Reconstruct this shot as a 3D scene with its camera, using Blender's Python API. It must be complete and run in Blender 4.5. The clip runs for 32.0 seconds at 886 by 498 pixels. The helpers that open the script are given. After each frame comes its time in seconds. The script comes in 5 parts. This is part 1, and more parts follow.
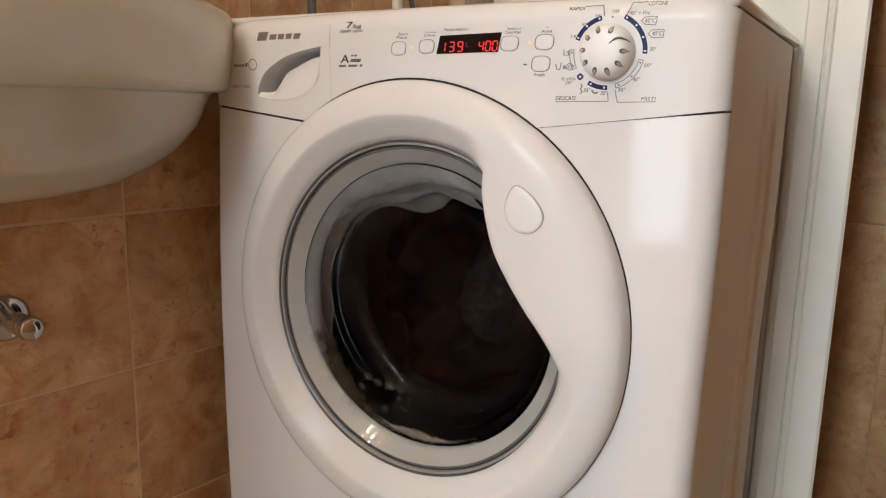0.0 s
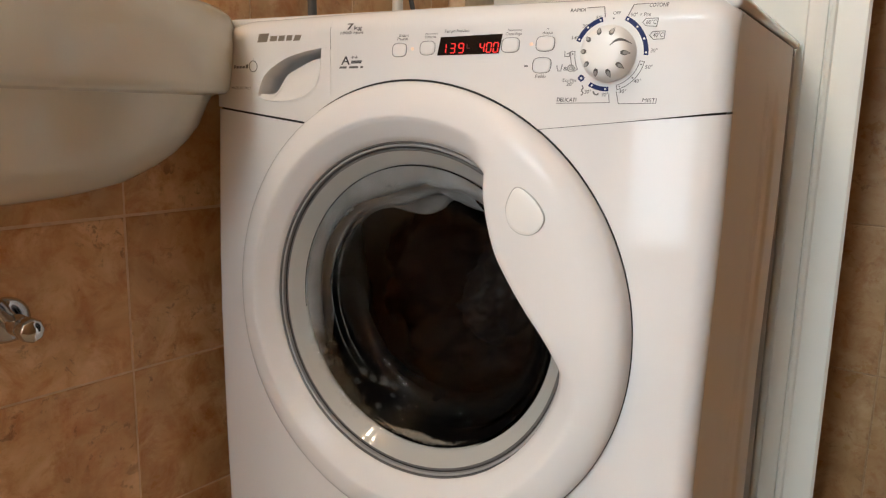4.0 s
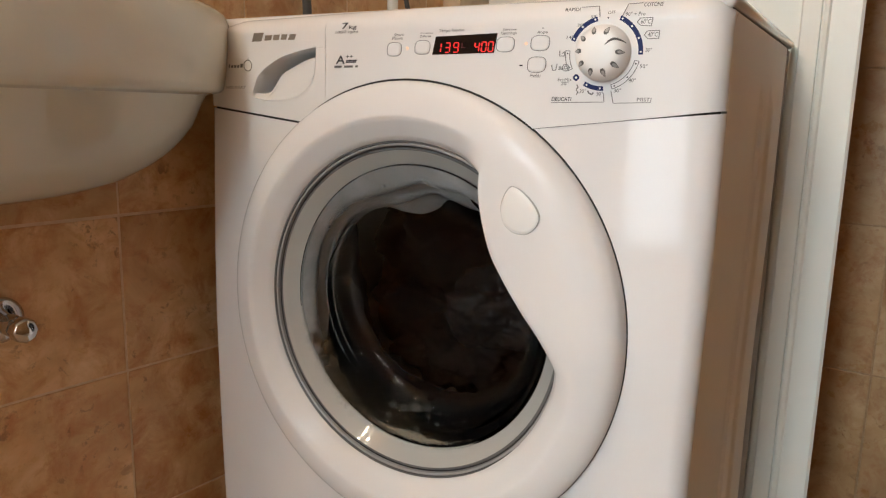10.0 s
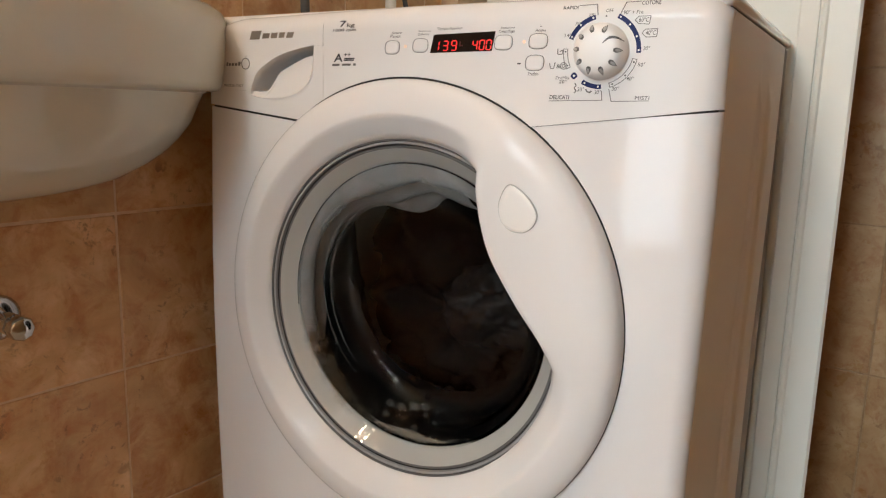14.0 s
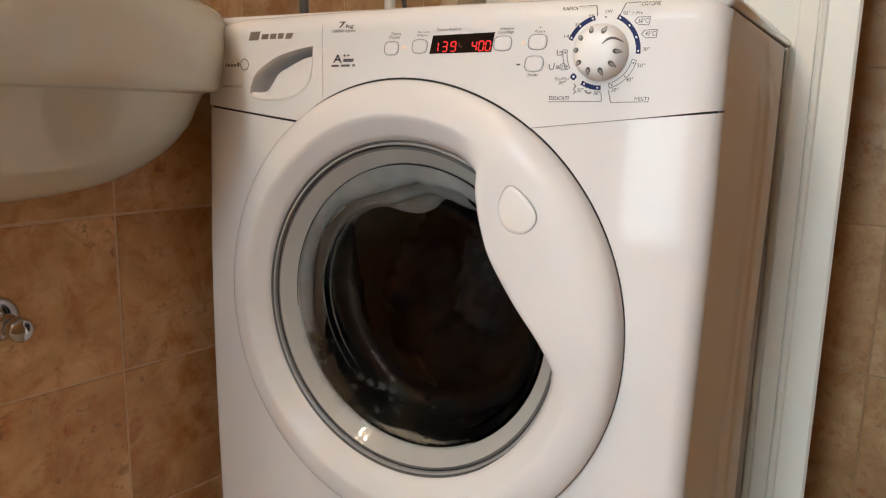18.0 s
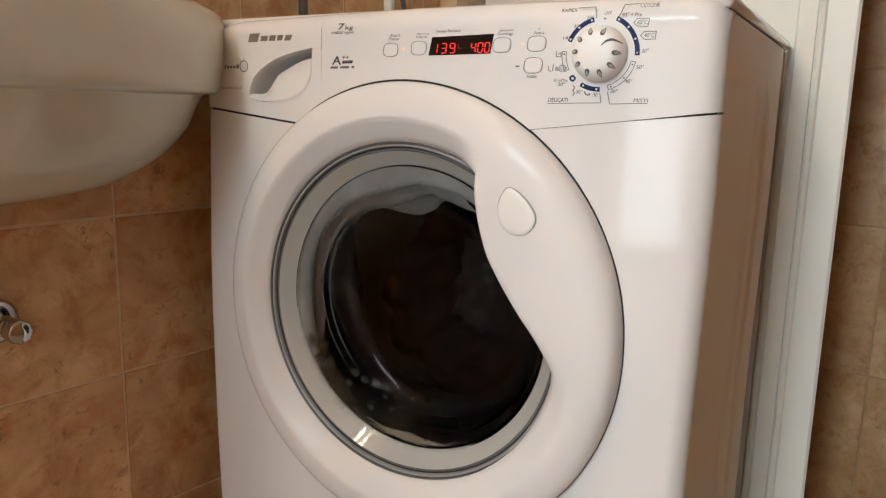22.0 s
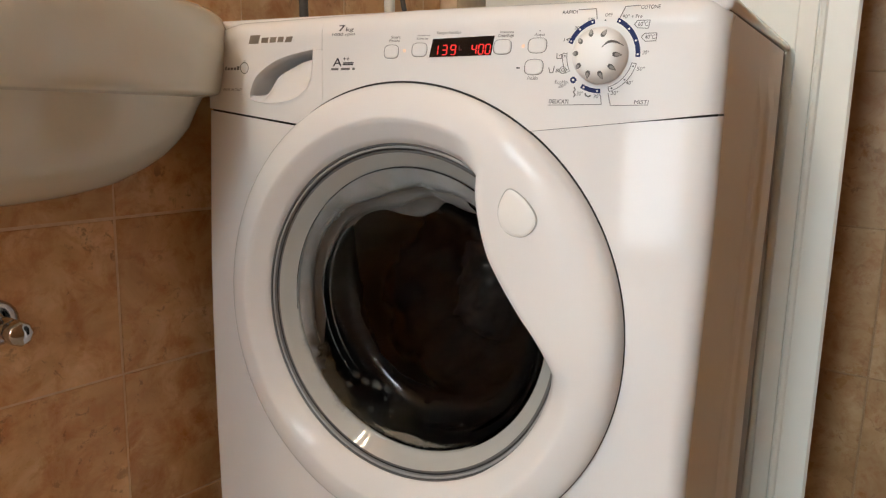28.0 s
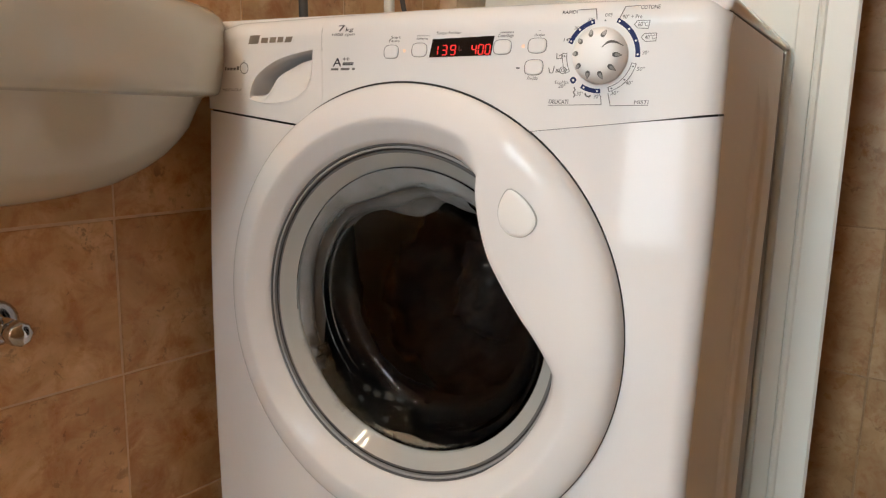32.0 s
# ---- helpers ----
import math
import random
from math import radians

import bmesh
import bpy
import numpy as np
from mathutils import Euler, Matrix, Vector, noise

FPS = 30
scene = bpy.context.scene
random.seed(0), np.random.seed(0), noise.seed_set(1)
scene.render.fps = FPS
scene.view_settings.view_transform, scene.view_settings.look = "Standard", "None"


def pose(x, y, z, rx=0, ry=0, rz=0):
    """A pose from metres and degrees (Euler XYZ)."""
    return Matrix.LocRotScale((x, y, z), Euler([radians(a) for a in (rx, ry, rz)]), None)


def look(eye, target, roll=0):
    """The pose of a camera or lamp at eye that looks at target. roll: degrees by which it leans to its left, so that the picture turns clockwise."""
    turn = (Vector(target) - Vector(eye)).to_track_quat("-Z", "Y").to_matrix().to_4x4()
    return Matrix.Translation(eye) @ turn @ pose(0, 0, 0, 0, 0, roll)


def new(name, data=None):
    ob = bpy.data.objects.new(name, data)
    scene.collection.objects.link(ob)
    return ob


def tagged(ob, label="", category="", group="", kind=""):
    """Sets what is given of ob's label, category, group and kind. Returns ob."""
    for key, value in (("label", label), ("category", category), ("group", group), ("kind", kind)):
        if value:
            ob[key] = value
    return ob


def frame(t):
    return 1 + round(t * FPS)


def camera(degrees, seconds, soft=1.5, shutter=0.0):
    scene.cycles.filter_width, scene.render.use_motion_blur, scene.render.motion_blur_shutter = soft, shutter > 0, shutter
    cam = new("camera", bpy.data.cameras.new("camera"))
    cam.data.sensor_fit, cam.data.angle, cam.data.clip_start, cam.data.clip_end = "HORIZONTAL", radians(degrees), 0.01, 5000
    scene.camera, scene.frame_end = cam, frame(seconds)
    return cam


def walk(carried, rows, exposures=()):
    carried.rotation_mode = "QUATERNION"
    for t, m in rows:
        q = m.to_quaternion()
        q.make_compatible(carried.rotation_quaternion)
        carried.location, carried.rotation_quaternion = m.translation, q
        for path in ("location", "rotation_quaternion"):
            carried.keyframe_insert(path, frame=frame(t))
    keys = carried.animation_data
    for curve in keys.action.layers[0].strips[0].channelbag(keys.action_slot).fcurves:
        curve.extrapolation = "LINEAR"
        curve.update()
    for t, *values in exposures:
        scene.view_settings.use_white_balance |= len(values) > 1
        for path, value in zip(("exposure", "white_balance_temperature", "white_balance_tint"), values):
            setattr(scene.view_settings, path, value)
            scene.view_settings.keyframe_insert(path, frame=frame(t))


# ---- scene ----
# One camera, hand-held and nearly still, in front of the washing machine.
cam = camera(61.41, 32.0, soft=1.25, shutter=0.5)
PATH = [
    (0, (0.4173, -0.6708, 0.7386), (-0.0782, 0.1773, 0.5511), 1.226),
    (0.5, (0.4167, -0.6723, 0.7382), (-0.0778, 0.1765, 0.5515), 1.184),
    (1, (0.4155, -0.6724, 0.7369), (-0.0794, 0.1766, 0.5519), 1.205),
    (1.5, (0.4150, -0.6726, 0.7377), (-0.0810, 0.1754, 0.5508), 1.140),
    (2, (0.4145, -0.6728, 0.7362), (-0.0792, 0.1769, 0.5513), 1.198),
    (2.5, (0.4146, -0.6732, 0.7369), (-0.0790, 0.1768, 0.5525), 1.226),
    (3, (0.4171, -0.6706, 0.7384), (-0.0786, 0.1777, 0.5522), 1.216),
    (3.5, (0.4166, -0.6708, 0.7384), (-0.0788, 0.1779, 0.5534), 1.226),
    (5.5, (0.4143, -0.6721, 0.7380), (-0.0787, 0.1776, 0.5507), 1.145),
    (6, (0.4148, -0.6716, 0.7374), (-0.0759, 0.1797, 0.5517), 1.232),
    (6.5, (0.4156, -0.6720, 0.7376), (-0.0760, 0.1790, 0.5527), 1.197),
    (7, (0.4156, -0.6718, 0.7379), (-0.0745, 0.1801, 0.5535), 1.229),
    (7.5, (0.4153, -0.6723, 0.7387), (-0.0727, 0.1804, 0.5521), 1.228),
    (8, (0.4148, -0.6715, 0.7379), (-0.0750, 0.1802, 0.5514), 1.244),
    (8.5, (0.4155, -0.6702, 0.7374), (-0.0767, 0.1802, 0.5515), 1.240),
    (9, (0.4151, -0.6714, 0.7372), (-0.0748, 0.1805, 0.5516), 1.296),
    (9.5, (0.4157, -0.6717, 0.7371), (-0.0743, 0.1802, 0.5526), 1.287),
    (10, (0.4158, -0.6711, 0.7376), (-0.0736, 0.1811, 0.5526), 1.251),
    (10.5, (0.4155, -0.6716, 0.7375), (-0.0727, 0.1813, 0.5526), 1.259),
    (11, (0.4159, -0.6721, 0.7377), (-0.0728, 0.1806, 0.5535), 1.260),
    (11.5, (0.4153, -0.6702, 0.7374), (-0.0725, 0.1827, 0.5514), 1.330),
    (12, (0.4144, -0.6706, 0.7379), (-0.0739, 0.1819, 0.5511), 1.348),
    (12.5, (0.4149, -0.6706, 0.7376), (-0.0734, 0.1818, 0.5505), 1.267),
    (13, (0.4151, -0.6707, 0.7375), (-0.0732, 0.1816, 0.5505), 1.270),
    (13.5, (0.4154, -0.6707, 0.7359), (-0.0721, 0.1824, 0.5499), 1.328),
    (14, (0.4161, -0.6705, 0.7358), (-0.0713, 0.1830, 0.5509), 1.357),
    (14.5, (0.4161, -0.6704, 0.7374), (-0.0714, 0.1827, 0.5517), 1.318),
    (16.5, (0.4149, -0.6698, 0.7358), (-0.0717, 0.1840, 0.5510), 1.347),
    (17, (0.4159, -0.6690, 0.7373), (-0.0714, 0.1841, 0.5506), 1.296),
    (17.5, (0.4160, -0.6699, 0.7362), (-0.0699, 0.1842, 0.5509), 1.320),
    (18, (0.4155, -0.6698, 0.7373), (-0.0711, 0.1839, 0.5517), 1.289),
    (18.5, (0.4152, -0.6710, 0.7378), (-0.0703, 0.1834, 0.5526), 1.290),
    (19, (0.4154, -0.6697, 0.7377), (-0.0710, 0.1840, 0.5515), 1.292),
    (19.5, (0.4143, -0.6691, 0.7369), (-0.0717, 0.1847, 0.5507), 1.325),
    (20, (0.4148, -0.6696, 0.7379), (-0.0706, 0.1844, 0.5502), 1.335),
    (20.5, (0.4148, -0.6694, 0.7378), (-0.0698, 0.1851, 0.5508), 1.349),
    (21, (0.4154, -0.6691, 0.7372), (-0.0703, 0.1851, 0.5517), 1.306),
    (21.5, (0.4144, -0.6707, 0.7375), (-0.0707, 0.1841, 0.5529), 1.222),
    (22, (0.4156, -0.6693, 0.7374), (-0.0707, 0.1849, 0.5538), 1.263),
    (22.5, (0.4148, -0.6698, 0.7362), (-0.0731, 0.1836, 0.5530), 1.253),
    (23, (0.4142, -0.6690, 0.7361), (-0.0742, 0.1842, 0.5534), 1.273),
    (23.5, (0.4145, -0.6687, 0.7372), (-0.0734, 0.1847, 0.5539), 1.224),
    (24, (0.4161, -0.6685, 0.7357), (-0.0735, 0.1845, 0.5551), 1.241),
    (24.5, (0.4154, -0.6704, 0.7379), (-0.0726, 0.1830, 0.5547), 1.158),
    (25, (0.4150, -0.6695, 0.7383), (-0.0729, 0.1838, 0.5545), 1.150),
    (25.5, (0.4133, -0.6702, 0.7368), (-0.0737, 0.1837, 0.5533), 1.216),
    (27.5, (0.4149, -0.6706, 0.7370), (-0.0720, 0.1837, 0.5552), 1.216),
    (28, (0.4148, -0.6699, 0.7369), (-0.0714, 0.1851, 0.5560), 1.276),
    (28.5, (0.4152, -0.6691, 0.7363), (-0.0717, 0.1854, 0.5554), 1.288),
    (29, (0.4146, -0.6697, 0.7371), (-0.0710, 0.1852, 0.5545), 1.282),
    (29.5, (0.4134, -0.6695, 0.7376), (-0.0716, 0.1852, 0.5528), 1.266),
    (30, (0.4138, -0.6690, 0.7357), (-0.0735, 0.1848, 0.5527), 1.226),
    (30.5, (0.4147, -0.6688, 0.7366), (-0.0730, 0.1851, 0.5550), 1.279),
    (31, (0.4144, -0.6691, 0.7375), (-0.0726, 0.1849, 0.5549), 1.265),
    (31.5, (0.4145, -0.6688, 0.7379), (-0.0715, 0.1856, 0.5544), 1.301),
    (32, (0.4144, -0.6700, 0.7376), (-0.0712, 0.1851, 0.5560), 1.251),
]
walk(cam, [(t, look(eye, target, roll)) for t, eye, target, roll in PATH])

# ---- light: daylight through a French window behind the camera, and a warm ceiling lamp ----
world = bpy.data.worlds.new("world")
scene.world = world
world.use_nodes = True
wn = world.node_tree
sky = wn.nodes.new("ShaderNodeTexSky")
sky.sky_type, sky.sun_disc = "NISHITA", False
sky.sun_elevation, sky.sun_rotation = radians(35), radians(200)
wn.links.new(sky.outputs[0], wn.nodes["Background"].inputs[0])
wn.nodes["Background"].inputs[1].default_value = 0.1
scene.view_settings.exposure = 0.0

# The room is turned 7 degrees against the machine: v runs along its back wall, u into its depth.
ROOM = Matrix.Rotation(radians(-7), 4, "Z")
V_LEFT, V_RIGHT, U_BACK, U_FRONT, CEIL = -0.369, 1.0, 0.52, -3.2, 2.5
OPEN_V0, OPEN_V1, OPEN_Z = 0.08, 0.84, 2.36     # French window behind the camera
RAIL_Z0, RAIL_Z1, SHUT_Z = 1.13, 1.42, 2.34     # its middle rail, and the top of the shutter
LOW_V0, LOW_V1 = 0.22, 0.62                     # the glazed part below the rail


def area_lamp(name, m, w, h, power, colour):
    lamp = bpy.data.lights.new(name, "AREA")
    lamp.shape, lamp.size, lamp.size_y, lamp.energy, lamp.color = "RECTANGLE", w, h, power, colour
    ob = new(name, lamp)
    ob.matrix_world = m
    return ob


mid_v = (OPEN_V0 + OPEN_V1) / 2
area_lamp("window_light", ROOM @ look((mid_v, U_FRONT - 0.145, (RAIL_Z1 + SHUT_Z) / 2), (mid_v, 0, (RAIL_Z1 + SHUT_Z) / 2)), OPEN_V1 - OPEN_V0 - 0.1, SHUT_Z - RAIL_Z1, 120.0, (0.75, 0.915, 1.0))
low_v = (LOW_V0 + LOW_V1) / 2
area_lamp("window_light_low", ROOM @ look((low_v, U_FRONT - 0.08, 0.595), (low_v, 0, 0.595)), LOW_V1 - LOW_V0, 1.05, 8.0, (0.84, 0.93, 1.0))


# ---- materials ----
def material(name, colour, rough=0.5, metal=0.0, coat=0.0, spec=0.5):
    m = bpy.data.materials.new(name)
    m.use_nodes = True
    b = m.node_tree.nodes["Principled BSDF"]
    b.inputs["Base Color"].default_value = (*colour, 1)
    b.inputs["Roughness"].default_value = rough
    b.inputs["Metallic"].default_value = metal
    b.inputs["Coat Weight"].default_value = coat
    b.inputs["Coat Roughness"].default_value = 0.05
    b.inputs["Specular IOR Level"].default_value = spec
    return m


def node(m, kind, **values):
    n = m.node_tree.nodes.new(kind)
    for key, value in values.items():
        n.inputs[key].default_value = value
    return n


def link(m, a, b):
    m.node_tree.links.new(a, b)


def shader(m):
    return m.node_tree.nodes["Principled BSDF"]


def coords(m, kind="Object"):
    return node(m, "ShaderNodeTexCoord").outputs[kind]


def ramp(m, fac, stops):
    r = node(m, "ShaderNodeValToRGB")
    link(m, fac, r.inputs[0])
    e = r.color_ramp.elements
    while len(e) < len(stops):
        e.new(0.5)
    for el, (pos, col) in zip(e, stops):
        el.position, el.color = pos, (*col, 1)
    return r.outputs[0]


def noise_tex(m, scale, detail=4.0, rough=0.55, where=None, distort=0.0):
    n = node(m, "ShaderNodeTexNoise", Scale=scale, Detail=detail, Roughness=rough, Distortion=distort)
    link(m, where or coords(m), n.inputs["Vector"])
    return n.outputs[0]


def mixed(m, fac, a, b, mode="MIX"):
    n = m.node_tree.nodes.new("ShaderNodeMix")
    n.data_type, n.blend_type = "RGBA", mode
    for sock, value in ((n.inputs[0], fac), (n.inputs[6], a), (n.inputs[7], b)):
        if isinstance(value, bpy.types.NodeSocket):
            link(m, value, sock)
        elif isinstance(value, tuple):
            sock.default_value = (*value, 1)
        else:
            sock.default_value = value
    return n.outputs[2]


def bump(m, height, strength, distance):
    b = node(m, "ShaderNodeBump", Strength=strength, Distance=distance)
    link(m, height, b.inputs["Height"])
    link(m, b.outputs[0], shader(m).inputs["Normal"])


def enamel(name, colour, rough, peel=0.02, coat=0.2):
    """Painted or moulded white surface: faint grime, uneven gloss, slight orange peel."""
    m = material(name, colour, rough, coat=coat)
    dirt = noise_tex(m, 9.0, 5)
    worn = tuple(c * 0.98 for c in colour)
    link(m, mixed(m, dirt, colour, worn), shader(m).inputs["Base Color"])
    gloss = ramp(m, noise_tex(m, 35.0, 3), [(0.3, (rough * 0.95,) * 3), (0.7, (rough * 1.06,) * 3)])
    link(m, gloss, shader(m).inputs["Roughness"])
    bump(m, noise_tex(m, 260.0, 1), peel, 0.0003)
    return m


def tile_material(name="terracotta_tile", deep=1.0):
    m = material(name, (0.5, 0.3, 0.16), 0.32, spec=0.4)
    where = node(m, "ShaderNodeVectorMath")
    where.operation = "ADD"
    info = node(m, "ShaderNodeObjectInfo")
    shift = node(m, "ShaderNodeVectorMath")
    shift.operation = "SCALE"
    link(m, info.outputs["Random"], shift.inputs["Scale"])
    shift.inputs[0].default_value = (37.0, 53.0, 71.0)
    link(m, coords(m), where.inputs[0])
    link(m, shift.outputs[0], where.inputs[1])
    at = where.outputs[0]
    cloud = ramp(m, noise_tex(m, 10.0, 6, 0.62, at, 0.6), [(0.28, (0.43 * deep, 0.238 * deep, 0.100 * deep)), (0.5, (0.57 * deep, 0.356 * deep, 0.178 * deep)), (0.69, (0.70 * deep, 0.495 * deep, 0.29 * deep))])
    rust = ramp(m, noise_tex(m, 22.0, 7, 0.7, at, 0.5), [(0.47, (0.0,) * 3), (0.66, (0.85,) * 3)])
    col = mixed(m, rust, cloud, (0.42 * deep, 0.18 * deep, 0.065 * deep))
    fleck = ramp(m, noise_tex(m, 60.0, 6, 0.68, at, 0.5), [(0.57, (0.0,) * 3), (0.64, (1.0,) * 3)])
    patch = ramp(m, noise_tex(m, 13.0, 2, 0.5, at), [(0.46, (0.0,) * 3), (0.60, (1.0,) * 3)])
    both = mixed(m, 1.0, fleck, patch, "MULTIPLY")
    soft_fleck = mixed(m, 0.55, (0.0, 0.0, 0.0), both)
    col = mixed(m, soft_fleck, col, (0.16, 0.075, 0.03))
    tone = ramp(m, info.outputs["Random"], [(0.0, (0.92, 0.91, 0.9)), (1.0, (1.06, 1.05, 1.04))])
    link(m, mixed(m, 1.0, col, tone, "MULTIPLY"), shader(m).inputs["Base Color"])
    rr = ramp(m, noise_tex(m, 30.0, 4, 0.6, at), [(0.3, (0.24,) * 3), (0.7, (0.42,) * 3)])
    link(m, rr, shader(m).inputs["Roughness"])
    bump(m, noise_tex(m, 40.0, 6, 0.65, at), 0.25, 0.0012)
    return m


WHITE = enamel("white_enamel", (0.80, 0.78, 0.775), 0.07, 0.03, 0.0)
SIDEW = enamel("side_paint", (0.80, 0.785, 0.755), 0.42, 0.05, 0.0)
PLASTIC = enamel("white_plastic", (0.80, 0.785, 0.775), 0.11, 0.01, 0.0)
DOORW = enamel("door_plastic", (0.80, 0.78, 0.77), 0.13, 0.008, 0.0)
for gloss_mat, gloss_level in ((WHITE, 0.3), (SIDEW, 0.17), (PLASTIC, 0.12), (DOORW, 0.11)):
    shader(gloss_mat).inputs["Specular IOR Level"].default_value = gloss_level
BUTTONW = enamel("button_plastic", (0.88, 0.86, 0.83), 0.3, 0.01, 0.0)
CERAMIC = enamel("glazed_ceramic", (0.72, 0.70, 0.61), 0.05, 0.008)
FRAMEW = enamel("frame_lacquer", (0.81, 0.80, 0.735), 0.3, 0.05)
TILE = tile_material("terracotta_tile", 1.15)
# Darkened copies of tile and grout: the niche's shade put into their colour.
SHADEDTILE = tile_material("shaded_niche_tile", 0.68)
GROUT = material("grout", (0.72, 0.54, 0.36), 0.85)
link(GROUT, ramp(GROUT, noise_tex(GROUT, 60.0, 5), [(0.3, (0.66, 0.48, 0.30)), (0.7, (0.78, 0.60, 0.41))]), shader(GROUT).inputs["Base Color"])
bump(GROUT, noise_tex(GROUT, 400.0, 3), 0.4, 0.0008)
SHADEDGROUT = material("shaded_grout", (0.32, 0.2, 0.11), 0.85)
link(SHADEDGROUT, ramp(SHADEDGROUT, noise_tex(SHADEDGROUT, 60.0, 5), [(0.3, (0.27, 0.165, 0.085)), (0.7, (0.37, 0.24, 0.135))]), shader(SHADEDGROUT).inputs["Base Color"])
bump(SHADEDGROUT, noise_tex(SHADEDGROUT, 400.0, 3), 0.4, 0.0008)
PLASTER = material("ceiling_plaster", (0.78, 0.75, 0.7), 0.9)
link(PLASTER, ramp(PLASTER, noise_tex(PLASTER, 5.0, 6), [(0.3, (0.74, 0.71, 0.66)), (0.7, (0.80, 0.77, 0.72))]), shader(PLASTER).inputs["Base Color"])
bump(PLASTER, noise_tex(PLASTER, 160.0, 4), 0.3, 0.001)
FLOORM = material("floor_stoneware", (0.38, 0.28, 0.19), 0.35)
link(FLOORM, ramp(FLOORM, noise_tex(FLOORM, 14.0, 6), [(0.3, (0.34, 0.245, 0.16)), (0.7, (0.45, 0.335, 0.23))]), shader(FLOORM).inputs["Base Color"])
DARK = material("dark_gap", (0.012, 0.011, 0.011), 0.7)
RUBBER = material("grey_rubber", (0.36, 0.355, 0.35), 0.3)
link(RUBBER, ramp(RUBBER, noise_tex(RUBBER, 26.0, 5), [(0.3, (0.165, 0.152, 0.146)), (0.7, (0.265, 0.248, 0.240))]), shader(RUBBER).inputs["Base Color"])
bump(RUBBER, noise_tex(RUBBER, 90.0, 4), 0.15, 0.001)
GLASS = material("clear_glass", (0.97, 0.985, 0.98), 0.0)
shader(GLASS).inputs["Transmission Weight"].default_value = 1.0
shader(GLASS).inputs["IOR"].default_value = 1.27
STEEL = material("drum_steel", (0.55, 0.55, 0.55), 0.32, 1.0)
bump(STEEL, noise_tex(STEEL, 120.0, 3), 0.1, 0.0006)
CHROME = material("chrome", (0.55, 0.55, 0.56), 0.07, 1.0)
link(CHROME, ramp(CHROME, noise_tex(CHROME, 90.0, 4), [(0.35, (0.05,) * 3), (0.75, (0.2,) * 3)]), shader(CHROME).inputs["Roughness"])
GREYTRIM = material("grey_trim", (0.33, 0.33, 0.335), 0.25)
FLANGE = material("flange_grey", (0.44, 0.44, 0.42), 0.03, spec=0.5)
bump(FLANGE, noise_tex(FLANGE, 70.0, 3), 0.012, 0.001)
TRIMDARK = material("dark_trim", (0.14, 0.138, 0.138), 0.2)
EGGLINE = material("button_line", (0.45, 0.44, 0.42), 0.4)
NOTCHCORE = material("notch_core", (0.42, 0.41, 0.39), 0.35)
NOTCHM = material("notch_grey", (0.12, 0.115, 0.11), 0.35)
INK = material("black_ink", (0.035, 0.033, 0.04), 0.5)
INKGREY = material("grey_ink", (0.13, 0.125, 0.12), 0.5)
INKBLUE = material("blue_ink", (0.008, 0.017, 0.095), 0.45, spec=0.2)
INKTAUPE = material("taupe_ink", (0.27, 0.225, 0.185), 0.4, 0.3)
SCREEN = material("display_window", (0.008, 0.007, 0.007), 0.12)
HOSEM = material("hose_rubber", (0.075, 0.071, 0.067), 0.6)
bump(HOSEM, noise_tex(HOSEM, 200.0, 3), 0.3, 0.001)
SHUTTERM = material("shutter_plastic", (0.5, 0.43, 0.33), 0.5)
link(SHUTTERM, ramp(SHUTTERM, noise_tex(SHUTTERM, 30.0, 4), [(0.3, (0.45, 0.38, 0.29)), (0.7, (0.54, 0.47, 0.36))]), shader(SHUTTERM).inputs["Base Color"])
FOAMM = material("soap_foam", (0.62, 0.55, 0.45), 0.3)
shader(FOAMM).inputs["Alpha"].default_value = 0.22
RESIDUEM = material("brown_residue", (0.30, 0.21, 0.12), 0.35)
shader(RESIDUEM).inputs["Alpha"].default_value = 0.05
# Pale film for the reflections painted on the glass bowl.
GLINTM = material("glass_glint", (0.75, 0.75, 0.73), 0.15)
shader(GLINTM).inputs["Alpha"].default_value = 0.11
BUBBLEM = material("bubble_film", (0.60, 0.57, 0.50), 0.15)
shader(BUBBLEM).inputs["Alpha"].default_value = 0.035
shader(BUBBLEM).inputs["Specular IOR Level"].default_value = 0.2
CHALKM = material("chalk_marks", (0.75, 0.73, 0.68), 0.3)
shader(CHALKM).inputs["Alpha"].default_value = 0.09


def glow(name, colour, strength):
    m = material(name, (0.02, 0.005, 0.004), 0.4)
    shader(m).inputs["Emission Color"].default_value = (*colour, 1)
    shader(m).inputs["Emission Strength"].default_value = strength
    return m


REDLED = glow("red_segments", (1.0, 0.03, 0.025), 1.2)
REDDIM = glow("dim_segments", (1.0, 0.03, 0.025), 0.05)
AMBER = glow("indicator_glow", (1.0, 0.60, 0.42), 1.3)
LEDGLOW = glow("lamp_glow", (1.0, 0.81, 0.60), 184.0)
DAYGLOW = glow("daylight_backdrop", (0.86, 0.93, 1.0), 3.0)


def cloth(name, lo, hi, wet=0.008):
    m = material(name, lo, 0.55, spec=wet)
    link(m, ramp(m, noise_tex(m, 24.0, 6), [(0.3, lo), (0.75, hi)]), shader(m).inputs["Base Color"])
    wav = noise_tex(m, 38.0, 6, 0.6, None, 0.8)
    bump(m, wav, 0.35, 0.003)
    return m


